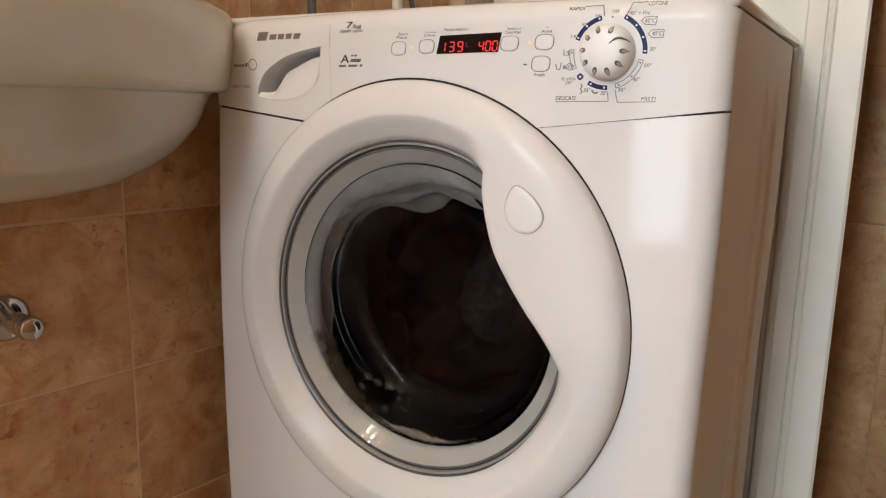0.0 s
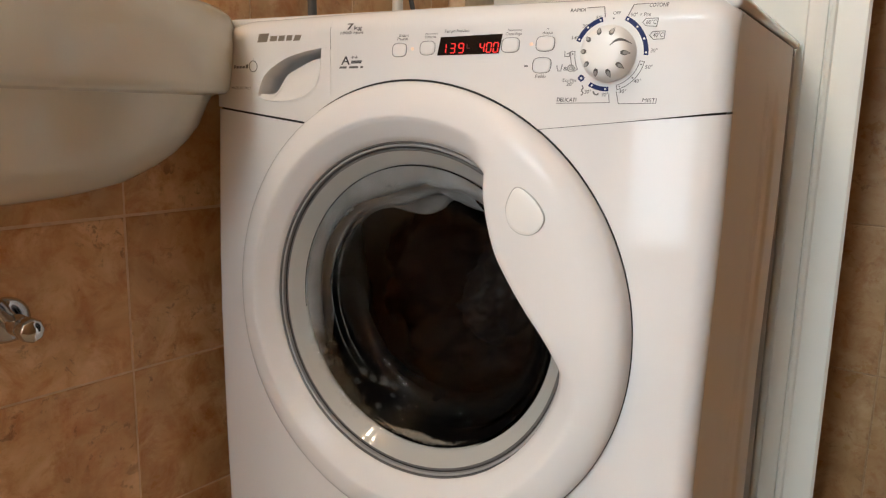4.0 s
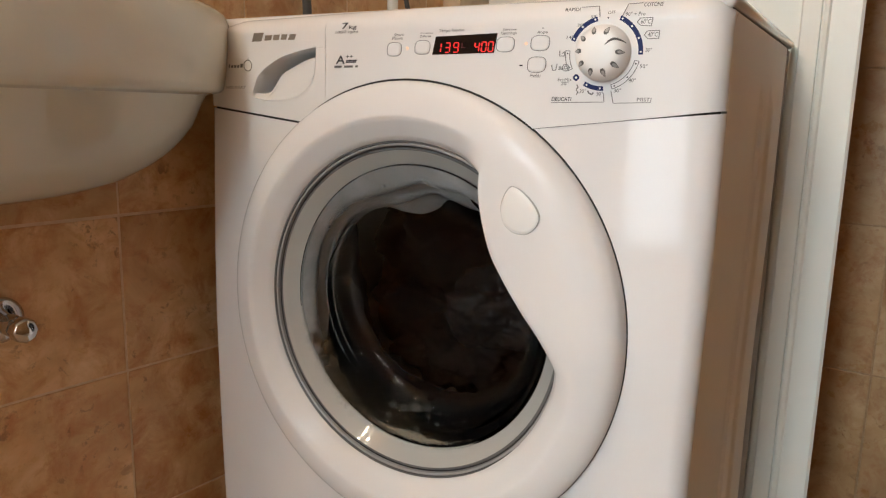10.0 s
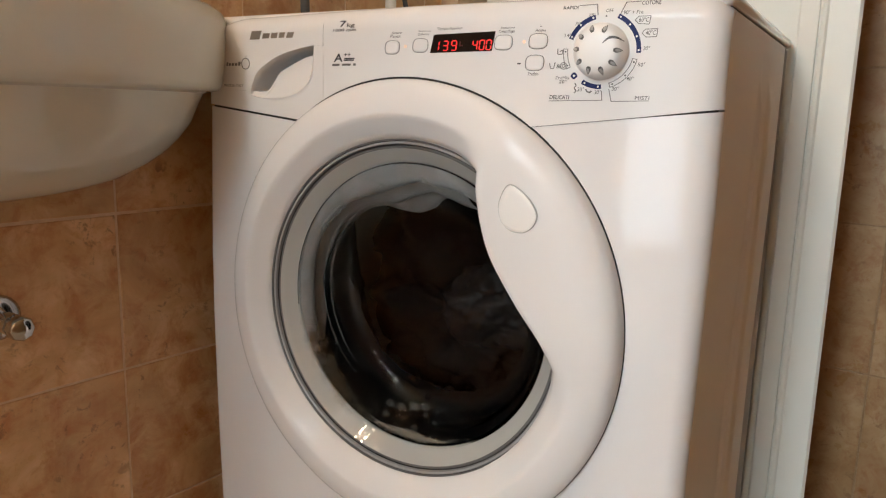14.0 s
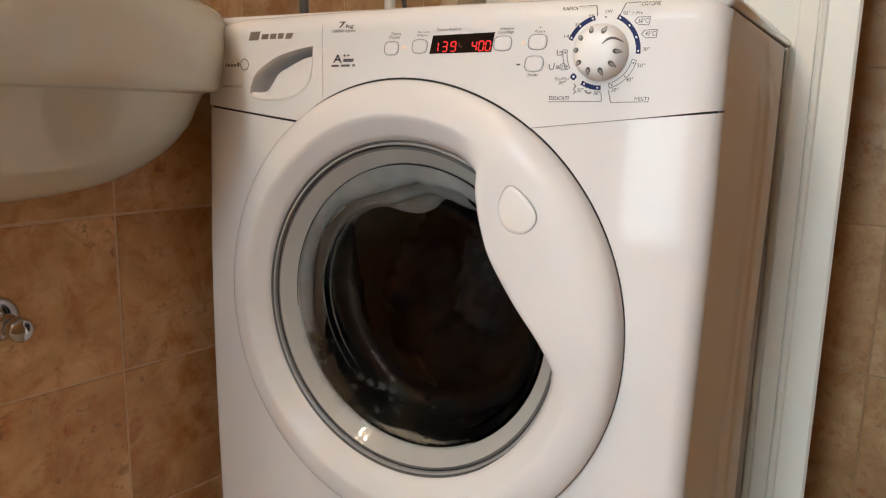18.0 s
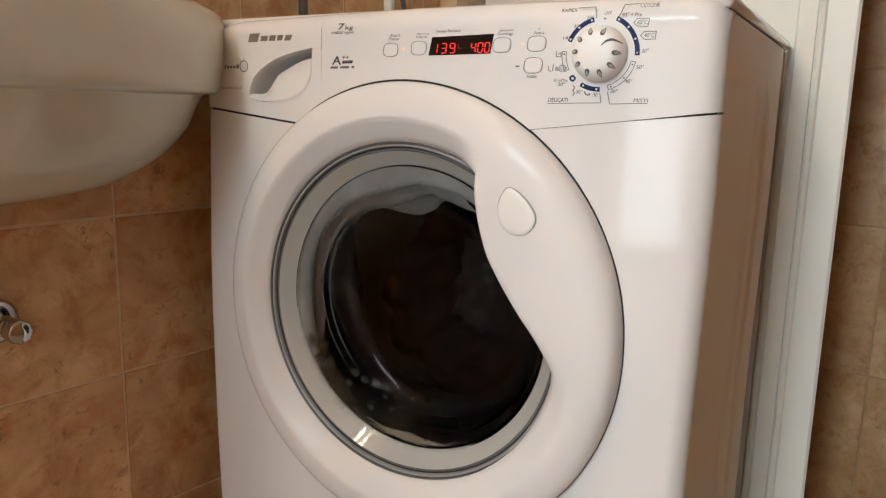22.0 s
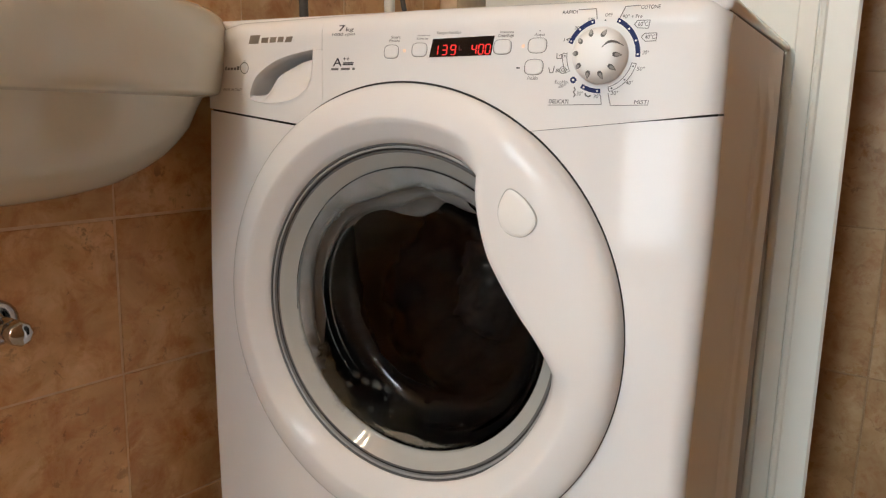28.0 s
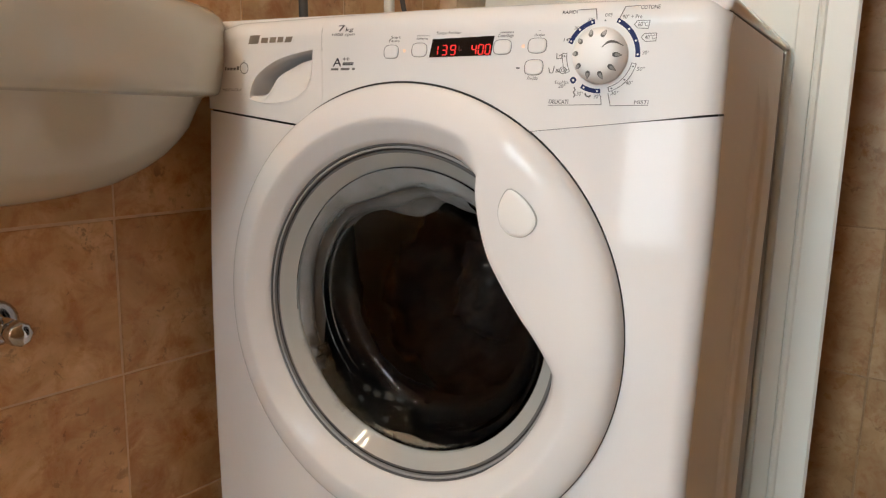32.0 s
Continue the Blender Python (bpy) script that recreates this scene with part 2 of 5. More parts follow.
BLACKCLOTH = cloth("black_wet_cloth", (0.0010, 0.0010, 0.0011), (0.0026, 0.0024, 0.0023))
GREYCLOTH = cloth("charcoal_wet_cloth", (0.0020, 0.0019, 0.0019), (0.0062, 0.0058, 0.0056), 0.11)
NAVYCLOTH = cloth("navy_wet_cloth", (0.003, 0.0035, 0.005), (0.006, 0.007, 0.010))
BLUECLOTH = cloth("blue_wet_cloth", (0.004, 0.035, 0.085), (0.008, 0.06, 0.13))


# ---- mesh helpers ----
def mesh(name, verts, faces, mat, smooth=True, sharp=50):
    me = bpy.data.meshes.new(name)
    me.from_pydata([tuple(v) for v in verts], [], faces)
    me.materials.append(mat)
    if smooth:
        me.shade_smooth()
        me.set_sharp_from_angle(angle=radians(sharp))
    me.update()
    return me


def part(name, me, parent=None, label=""):
    """One mesh object under a thing or a part. me: a mesh, or a bmesh with a material."""
    ob = new(name, me)
    if parent:
        ob.parent = parent
    return tagged(ob, label) if label else ob


def from_bm(name, bm, mat, smooth=False):
    me = bpy.data.meshes.new(name)
    bmesh.ops.recalc_face_normals(bm, faces=bm.faces[:])
    bm.to_mesh(me)
    bm.free()
    me.materials.append(mat)
    if smooth:
        me.shade_smooth()
    return me


def box(x0, x1, y0, y1, z0, z1, bevel=0.0, seg=2):
    bm = bmesh.new()
    bmesh.ops.create_cube(bm, size=1.0)
    for v in bm.verts:
        v.co = ((x0 + x1) / 2 + v.co.x * (x1 - x0), (y0 + y1) / 2 + v.co.y * (y1 - y0), (z0 + z1) / 2 + v.co.z * (z1 - z0))
    if bevel:
        bmesh.ops.bevel(bm, geom=bm.edges[:], offset=bevel, segments=seg, affect="EDGES", profile=0.5)
    return bm


def sheet(rows_of_points, closed=False):
    """Verts and quads through a grid of points; closed joins the last column to the first."""
    n, k = len(rows_of_points), len(rows_of_points[0])
    verts = [p for r in rows_of_points for p in r]
    faces = []
    for i in range(n - 1):
        for j in range(k if closed else k - 1):
            j2 = (j + 1) % k
            faces.append((i * k + j, i * k + j2, (i + 1) * k + j2, (i + 1) * k + j))
    return verts, faces


def tube(path, radius, sides=12):
    """Verts and quads of a tube along points; radius is a number or one for each point."""
    pts = [Vector(p) for p in path]
    rows, up = [], Vector((0.3, 0.2, 0.93))
    for i, p in enumerate(pts):
        d = (pts[min(i + 1, len(pts) - 1)] - pts[max(i - 1, 0)]).normalized()
        a = d.cross(up).normalized()
        b = d.cross(a)
        r = radius[i] if isinstance(radius, (list, tuple)) else radius
        rows.append([p + (a * math.cos(w) + b * math.sin(w)) * r for w in [2 * math.pi * k / sides for k in range(sides)]])
    verts, faces = sheet(rows, True)
    n = len(rows)
    faces.append(tuple(range(sides)))
    faces.append(tuple((n - 1) * sides + k for k in range(sides)))
    return verts, faces


def smooth_path(points, n):
    """n points of a Catmull-Rom curve through the given ones."""
    p = [Vector(q) for q in points]
    p = [2 * p[0] - p[1], *p, 2 * p[-1] - p[-2]]
    out, spans = [], len(p) - 3
    for i in range(n):
        s = i / (n - 1) * spans
        k = min(int(s), spans - 1)
        w = s - k
        a, b, c, d = p[k:k + 4]
        out.append(0.5 * (2 * b + (c - a) * w + (2 * a - 5 * b + 4 * c - d) * w * w + (3 * b - a - 3 * c + d) * w ** 3))
    return out


def closed_path(points, n):
    """n points of a closed smooth curve through the given ones."""
    k = len(points)
    dense = smooth_path([points[-1], *points, points[0], points[1]], (k + 2) * 40 + 1)
    inner = dense[40:40 + k * 40]
    return [inner[int(i * len(inner) / n)] for i in range(n)]


def along(points, x):
    """Piecewise linear value at x through (x, value) pairs."""
    return float(np.interp(x, [p[0] for p in points], [p[1] for p in points]))


# ---- the room ----
def wall_slab(name, v0, v1, u0, u1, z0, z1, mat, label, category="wall"):
    ob = new(name, from_bm(name, box(v0, v1, u0, u1, z0, z1), mat))
    ob.matrix_world = ROOM
    return tagged(ob, label, category, kind="structure")


T = 0.2                # tile pitch
GAP = 0.003            # joint
left = wall_slab("wall_left", V_LEFT - 0.12, V_LEFT, U_FRONT - 0.15, U_BACK + 0.15, 0, CEIL, GROUT, "side wall faced with square terracotta tiles behind the basin")
DOOR_V0, DOOR_V1, DOOR_Z = -0.33, 0.245, 2.05       # the old doorway behind the machine
U_NICHE = 0.80         # the wall beside the frame, set back so that the frame shades it
back_a = wall_slab("wall_back", 0.24, V_RIGHT, U_NICHE, U_NICHE + 0.15, 0, CEIL, SHADEDGROUT, "back wall of the niche faced with terracotta tiles")
wall_slab("wall_back_lintel", DOOR_V0, DOOR_V1, U_BACK, U_BACK + 0.15, DOOR_Z, CEIL, PLASTER, "plain wall over the white doorway")
wall_slab("wall_back_pier", V_LEFT, DOOR_V0 - 0.001, U_BACK, U_BACK + 0.15, 0, CEIL, GROUT, "narrow pier between the doorway and the corner")
right = wall_slab("wall_right", V_RIGHT, V_RIGHT + 0.12, U_FRONT - 0.15, 0.95, 0, CEIL, SHADEDGROUT, "tiled wall opposite the basin")
front_l = wall_slab("wall_front", V_LEFT, OPEN_V0, U_FRONT - 0.15, U_FRONT, 0, CEIL, GROUT, "tiled wall beside the French window")
front_r = wall_slab("wall_front_side", OPEN_V1, V_RIGHT, U_FRONT - 0.15, U_FRONT, 0, CEIL, GROUT, "tiled wall beside the French window")
SHADE_V, SHADE_R, SHADE_U = 0.16, 0.66, -1.86      # edges and face of unseen stub walls added to block window light
shade_left = wall_slab("wall_return", V_LEFT, SHADE_V, SHADE_U - 0.12, SHADE_U, 0, CEIL, GROUT, "unseen tiled stub wall added to shade the machine's left")
shade_right = wall_slab("wall_return_side", SHADE_R, V_RIGHT, SHADE_U - 0.12, SHADE_U, 0, CEIL, GROUT, "unseen tiled stub wall added to shade the niche")
wall_slab("wall_front_lintel", OPEN_V0, OPEN_V1, U_FRONT - 0.15, U_FRONT, OPEN_Z, CEIL, PLASTER, "plain wall over the French window")
wall_slab("ceiling", V_LEFT - 0.12, V_RIGHT + 0.12, U_FRONT - 0.15, 0.95, CEIL, CEIL + 0.1, PLASTER, "white plastered ceiling", "ceiling")
wall_slab("floor", V_LEFT - 0.12, V_RIGHT + 0.12, U_FRONT - 0.6, 0.95, -0.1, 0, FLOORM, "terracotta-coloured stoneware floor", "floor")

# The French window that lets the daylight in, its slatted shutter drawn down.
shutter = new("roller_shutter", from_bm("shutter_bar", box(OPEN_V0 + 0.004, OPEN_V1 - 0.004, U_FRONT - 0.132, U_FRONT - 0.112, RAIL_Z1 - 0.03, RAIL_Z1, 0.004), SHUTTERM))
shutter.matrix_world = ROOM
tagged(shutter, "beige roller shutter with bright slits of daylight between its slats", "shutter")
slat_me = from_bm("slat", box(OPEN_V0 + 0.004, OPEN_V1 - 0.004, U_FRONT - 0.128, U_FRONT - 0.116, 0, 0.022, 0.004), SHUTTERM)
for i in range(18):
    part("slat", slat_me, shutter).location = (0, 0, RAIL_Z1 + 0.026 + i * 0.05)
french = new("window_1")
french.matrix_world = ROOM
tagged(french, "white French window with a middle rail", "window", kind="structure")
for v0, v1, z0, z1 in ((OPEN_V0, OPEN_V0 + 0.045, 0, OPEN_Z), (OPEN_V1 - 0.045, OPEN_V1, 0, OPEN_Z), (OPEN_V0 + 0.047, OPEN_V1 - 0.047, RAIL_Z0, RAIL_Z1), (OPEN_V0 + 0.047, LOW_V0 - 0.002, 0, RAIL_Z0 - 0.002), (LOW_V1 + 0.002, OPEN_V1 - 0.047, 0, RAIL_Z0 - 0.002), (LOW_V0, LOW_V1, 0, 0.06)):
    part("window_frame", from_bm("window_frame", box(v0, v1, U_FRONT - 0.06, U_FRONT - 0.005, z0, z1, 0.004), FRAMEW), french)
wall_slab("backdrop_daylight", V_LEFT - 0.3, OPEN_V1 + 0.3, U_FRONT - 0.45, U_FRONT - 0.43, 0, 2.4, DAYGLOW, "pale daylight outside the French window", "backdrop")

# White door and frame behind the machine.
frame_ob = new("door_1", from_bm("leaf", box(DOOR_V0 + 0.03, DOOR_V1 - 0.004, U_BACK + 0.045, U_BACK + 0.085, 0.005, DOOR_Z - 0.03, 0.003), FRAMEW))
frame_ob.matrix_world = ROOM
tagged(frame_ob, "white lacquered door closed behind the washing machine", "door", kind="structure")


def jamb(name, outline, z0, z1, parent, label=""):
    """A moulded upright: its outline in plan, drawn up from z0 to z1."""
    n = len(outline)
    verts = [(v, u, z) for z in (z0, z1) for v, u in outline]
    faces = [(i, (i + 1) % n, n + (i + 1) % n, n + i) for i in range(n)] + [tuple(range(n)), tuple(range(n, 2 * n))]
    me = mesh(name, verts, faces, FRAMEW, False)
    return part(name, me, parent, label)


B = U_BACK
jamb("frame_jamb", [(0.236, B - 0.004), (0.236, B + 0.27), (0.262, B + 0.27), (0.3225, B - 0.010), (0.319, B - 0.014), (0.2835, B - 0.0145), (0.281, B - 0.018), (0.2765, B - 0.0195),
                    (0.2745, B - 0.018), (0.2735, B - 0.012), (0.2725, B - 0.012), (0.2715, B - 0.016), (0.249, B - 0.016), (0.2465, B - 0.0135), (0.246, B - 0.004)], 0, DOOR_Z + 0.06, frame_ob, "stepped white door frame")

# Square tiles, each with a softened edge.
def tile_mesh(name, w, h, mat=TILE):
    bm = box(-w / 2, w / 2, -0.0012, 0.0, -h / 2, h / 2)
    top = [e for e in bm.edges if all(abs(v.co.y + 0.0012) < 1e-6 for v in e.verts)]
    bmesh.ops.bevel(bm, geom=top, offset=0.0010, segments=2, affect="EDGES", profile=0.5)
    return from_bm(name, bm, mat)


TILE_ME = tile_mesh("tile", T - GAP, T - GAP)
LARGE_ME = tile_mesh("tile", 0.256 - GAP, 0.256 - GAP, SHADEDTILE)


def lay_tiles(wall, spots, m_of):
    for a, z, w in spots:
        me = TILE_ME if w == T else tile_mesh("tile", w - GAP, T - GAP)
        ob = part("tile", me, wall)
        ob.matrix_local = m_of(a, z) @ pose(random.uniform(-0.0004, 0.0004), 0, random.uniform(-0.0004, 0.0004), random.uniform(-0.12, 0.12), 0, random.uniform(-0.12, 0.12))


def tile_spots(lo, hi, joint, z1):
    """Tile centres between lo and hi with a joint at `joint`, cut at the ends: (place, height, width)."""
    out, a = [], joint - T * math.ceil((joint - lo) / T)
    while a < hi - 0.004:
        s, e = max(a, lo), min(a + T, hi)
        if e - s > 0.012:
            w = T if abs(e - s - T) < 1e-6 else e - s
            out += [((s + e) / 2, T * (k + 0.5), w) for k in range(int(z1 / T + 0.5))]
        a += T
    return out


lay_tiles(left, tile_spots(-1.53, U_BACK, -0.13, 2.0), lambda a, z: pose(V_LEFT, a, z, 0, 0, 90))
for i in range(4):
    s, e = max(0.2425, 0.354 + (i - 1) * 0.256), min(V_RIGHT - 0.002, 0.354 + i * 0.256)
    column_me = LARGE_ME if i in (1, 2) else tile_mesh("tile", e - s - GAP, 0.256 - GAP, SHADEDTILE)
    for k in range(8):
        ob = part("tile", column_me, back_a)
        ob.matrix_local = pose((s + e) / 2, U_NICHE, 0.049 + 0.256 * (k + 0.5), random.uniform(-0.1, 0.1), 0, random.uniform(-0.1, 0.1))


def joined_tiles(name, parent, spots, m_of, mat=TILE):
    verts, faces = [], []
    for a, z, w in spots:
        m = m_of(a, z)
        k = len(verts)
        for y in (0.0, -0.001, -0.0016):
            q = (w - GAP) / 2 - (0.0015 if y == -0.0016 else 0)
            r = (T - GAP) / 2 - (0.0015 if y == -0.0016 else 0)
            verts += [m @ Vector(c) for c in ((-q, y, -r), (q, y, -r), (q, y, r), (-q, y, r))]
        for s in (0, 4):
            faces += [(k + s + i, k + s + (i + 1) % 4, k + s + 4 + (i + 1) % 4, k + s + 4 + i) for i in range(4)]
        faces.append((k + 8, k + 9, k + 10, k + 11))
    ob = part(name, mesh(name, verts, faces, mat, False), parent)
    return tagged(ob, kind="stuff")


joined_tiles("tiles", front_l, tile_spots(V_LEFT, OPEN_V0, 0.0, 2.0), lambda a, z: pose(a, U_FRONT, z, 0, 0, 180))
joined_tiles("tiles", front_r, tile_spots(OPEN_V1, V_RIGHT, 0.7, 2.0), lambda a, z: pose(a, U_FRONT, z, 0, 0, 180))
joined_tiles("tiles", shade_left, tile_spots(V_LEFT, SHADE_V, 0.03, 2.0), lambda a, z: pose(a, SHADE_U, z, 0, 0, 180))
joined_tiles("tiles", shade_right, tile_spots(SHADE_R, V_RIGHT, 0.7, 2.0), lambda a, z: pose(a, SHADE_U, z, 0, 0, 180), SHADEDTILE)
# Darkened tiles here cut bounce light onto the machine's side.
joined_tiles("tiles", right, tile_spots(U_FRONT, U_BACK, -0.1, 2.0), lambda a, z: pose(V_RIGHT, a, z, 0, 0, -90), SHADEDTILE)

# Ceiling lamp with two rows of small bright lights.
lamp_ob = new("ceiling_lamp", from_bm("lamp_plate", box(-0.27, 0.03, -1.73, -0.98, CEIL - 0.05, CEIL, 0.01), FRAMEW))
lamp_ob.matrix_world = ROOM
tagged(lamp_ob, "oblong white ceiling lamp with small bright bulbs", "ceiling lamp")

# ---- the washing machine ----
HALF, DEPTH, TOP, EDGE = 0.3, 0.482, 0.838, 0.018
CX, CZ = -0.008, 0.519            # the door's axis
LID_Z = 0.825


def front_y(x):
    """The bowed front, rounded off at both sides."""
    a = min(abs(x), HALF)
    y = -0.016 * (1 - (a / HALF) ** 2)
    e = EDGE if x > 0 else 0.007
    if a > HALF - e:
        y += e - math.sqrt(max(0.0, e ** 2 - (a - HALF + e) ** 2))
    return y


LEFT_BOW = [(0.0, 0.005), (0.20, 0.0075), (0.30, 0.0108), (0.38, 0.0122), (0.47, 0.0130), (0.55, 0.0120), (0.655, 0.0077), (0.735, 0.0041), (0.85, 0.0030)]


def edge_shift(x, z):
    """Shifts the front's edges to fit the camera's view: out on one side, in low on the other."""
    if x < 0:
        return -along(LEFT_BOW, z) * max(0.0, (-x - 0.10) / 0.20) ** 2
    return -0.0045 * min(1.0, max(0.0, (0.64 - z) / 0.24)) * max(0.0, (x - 0.20) / 0.10) ** 2


def seam_z(x):
    """Height of the joint under the control panel."""
    if x < -0.02:
        return 0.7342 - 0.104 * (max(x, -HALF) + HALF)
    return 0.7395 - 0.1130 * (HALF - min(x, HALF))


def seam_gap(x):
    """Half the joint's width: open beside the drawer, closing towards the door on the other side."""
    return 0.0013 if x < -0.12 else 0.0002 + 0.0008 * min(1.0, max(0.0, (x - 0.20) / 0.085)) ** 2


def crown_z(x):
    """Where the panel begins to round over to the top, lower at the corners."""
    return 0.816 - (0.014 * max(0.0, (x - 0.270) / 0.03) ** 2 if x > 0 else 0.0022 * min(1.0, -x / 0.2) + 0.012 * max(0.0, (-x - 0.240) / 0.06) ** 2)


machine = new("washing_machine")
tagged(machine, "white front-loading washing machine washing dark laundry, standing beside a basin", "washing machine")

XS = sorted({round(v, 5) for v in [*np.linspace(-HALF + EDGE, HALF - EDGE, 95), *(HALF - EDGE + EDGE * math.sin(a) for a in np.linspace(0, math.pi / 2, 9)), *(-HALF + EDGE - EDGE * math.sin(a) for a in np.linspace(0, math.pi / 2, 9))]})


def front_sheet(z_lo, z_hi, rows, off, top_round=0.0, x_lo=-1, x_hi=1):
    """A bowed sheet of the front between two height functions, open behind the door."""
    xs = [x for x in XS if x_lo <= x <= x_hi]
    if x_lo > -1:
        xs = [x_lo, *[x for x in xs if x > x_lo + 1e-4]]
    if x_hi < 1:
        xs = [*[x for x in xs if x < x_hi - 1e-4], x_hi]
    grid = []
    for i in range(rows + 1):
        s = i / rows
        grid.append([Vector((x, front_y(x) - off, z_lo(x) + (z_hi(x) - z_lo(x)) * s)) for x in xs])
    if top_round:
        for a in np.linspace(0.15, math.pi / 2, 8):
            grid.append([Vector((x, front_y(x) - off + top_round * (1 - math.cos(a)), z_hi(x) + top_round * math.sin(a))) for x in xs])
    grid[0:0] = [[p + Vector((0, 0.008, 0)) for p in grid[0]], [p + Vector((0, 0.0012, -0.0)) for p in grid[0]]]
    verts, faces = sheet([[p + Vector((edge_shift(p.x, p.z), 0, 0)) for p in r] for r in grid])
    keep = []
    for f in faces:
        c = sum((verts[i] for i in f), Vector()) / len(f)
        if (c.x - CX) ** 2 + (c.z - CZ) ** 2 > 0.222 ** 2:
            keep.append(f)
    return verts, keep


part("front_panel", mesh("front_panel", *front_sheet(lambda x: 0.09, lambda x: seam_z(x) - seam_gap(x), 66, 0.0), WHITE), machine)
part("joint_shadow_gap", mesh("joint", *front_sheet(lambda x: seam_z(x) - 0.006, lambda x: seam_z(x) + 0.006, 2, -0.004, 0.0, -0.297, 0.296), DARK), machine, "dark joint under the control panel")
part("plinth", mesh("plinth", *front_sheet(lambda x: 0.0, lambda x: 0.087, 6, -0.004), PLASTIC), machine)
XD = -0.1130            # joint between drawer and control panel
part("control_panel", mesh("control_panel", *front_sheet(lambda x: seam_z(x) + seam_gap(x), lambda x: crown_z(x), 34, 0.0015, 0.022, XD + 0.0002, 1), PLASTIC), machine, "white control panel with printed programme marks")


# Sides with their pressed beads, lid and back.
def bead(y, z):
    """Height of the pressed upright beads on a side."""
    fade = min(1.0, max(0.0, (0.775 - z) / 0.03)) * min(1.0, max(0.0, (z - 0.10) / 0.03))
    step = lambda a, b: 1 / (1 + math.exp(-(y - a) / b))
    ridge = math.exp(-((y - 0.216) / 0.006) ** 2) * 0.0045
    return fade * (ridge + 0.005 * (step(0.288, 0.002) - step(0.345, 0.002))) - 0.007 * step(0.43, 0.003)


YS = sorted({*np.linspace(EDGE, DEPTH, 60), *np.linspace(0.195, 0.24, 24), *np.linspace(0.276, 0.36, 40)})
ZS = [0.09, 0.1, 0.115, 0.13, *np.linspace(0.15, 0.735, 12), 0.745, 0.755, 0.765, 0.775, 0.80, LID_Z - 0.001]
for s in (1, -1):
    grid = [[Vector((s * (HALF + bead(y, z) - 0.0003) + edge_shift(s * HALF, z), y, z)) for y in YS] for z in ZS]
    part("side_panel", mesh("side_panel", *sheet(grid), SIDEW), machine)
part("back_panel", from_bm("back_panel", box(-HALF + 0.004, HALF - 0.004, DEPTH - 0.004, DEPTH, 0.0, LID_Z), STEEL), machine)
inner = box(-HALF + 0.003, HALF - 0.003, 0.022, DEPTH - 0.03, LID_Z - 0.008, LID_Z + 0.006)
part("lid_joint", from_bm("lid_joint", inner, DARK), machine, "dark joint under the lid")
lid = box(-HALF - 0.001, HALF + 0.001, 0.012, DEPTH, LID_Z + 0.0018, TOP + 0.002, 0.006, 3)
part("lid", from_bm("lid", lid, WHITE, True), machine)

# Detergent drawer: its finger recess lies between two curves, over a shallow scoop.
LEAF_UP = [(-0.2258, 0.7516), (-0.2166, 0.7690), (-0.2021, 0.7797), (-0.1791, 0.7900), (-0.1527, 0.7962), (-0.1262, 0.8001)]
LEAF_LO = [(-0.2258, 0.7510), (-0.2077, 0.7511), (-0.1981, 0.7594), (-0.1867, 0.7720), (-0.1704, 0.7794), (-0.1486, 0.7877), (-0.1285, 0.7921), (-0.1262, 0.7990)]
SCOOP_LO = [(-0.2293, 0.7470), (-0.2079, 0.7427), (-0.1803, 0.7411), (-0.1537, 0.7458), (-0.1365, 0.7565), (-0.1290, 0.7686), (-0.1262, 0.7897)]
lo_curve = [(p.x, p.y) for p in smooth_path([(a, b, 0) for a, b in LEAF_LO], 50)]
up_curve = [(p.x, p.y) for p in smooth_path([(a, b, 0) for a, b in LEAF_UP], 50)]
sc_curve = [(p.x, p.y) for p in smooth_path([(a, b, 0) for a, b in SCOOP_LO], 50)]


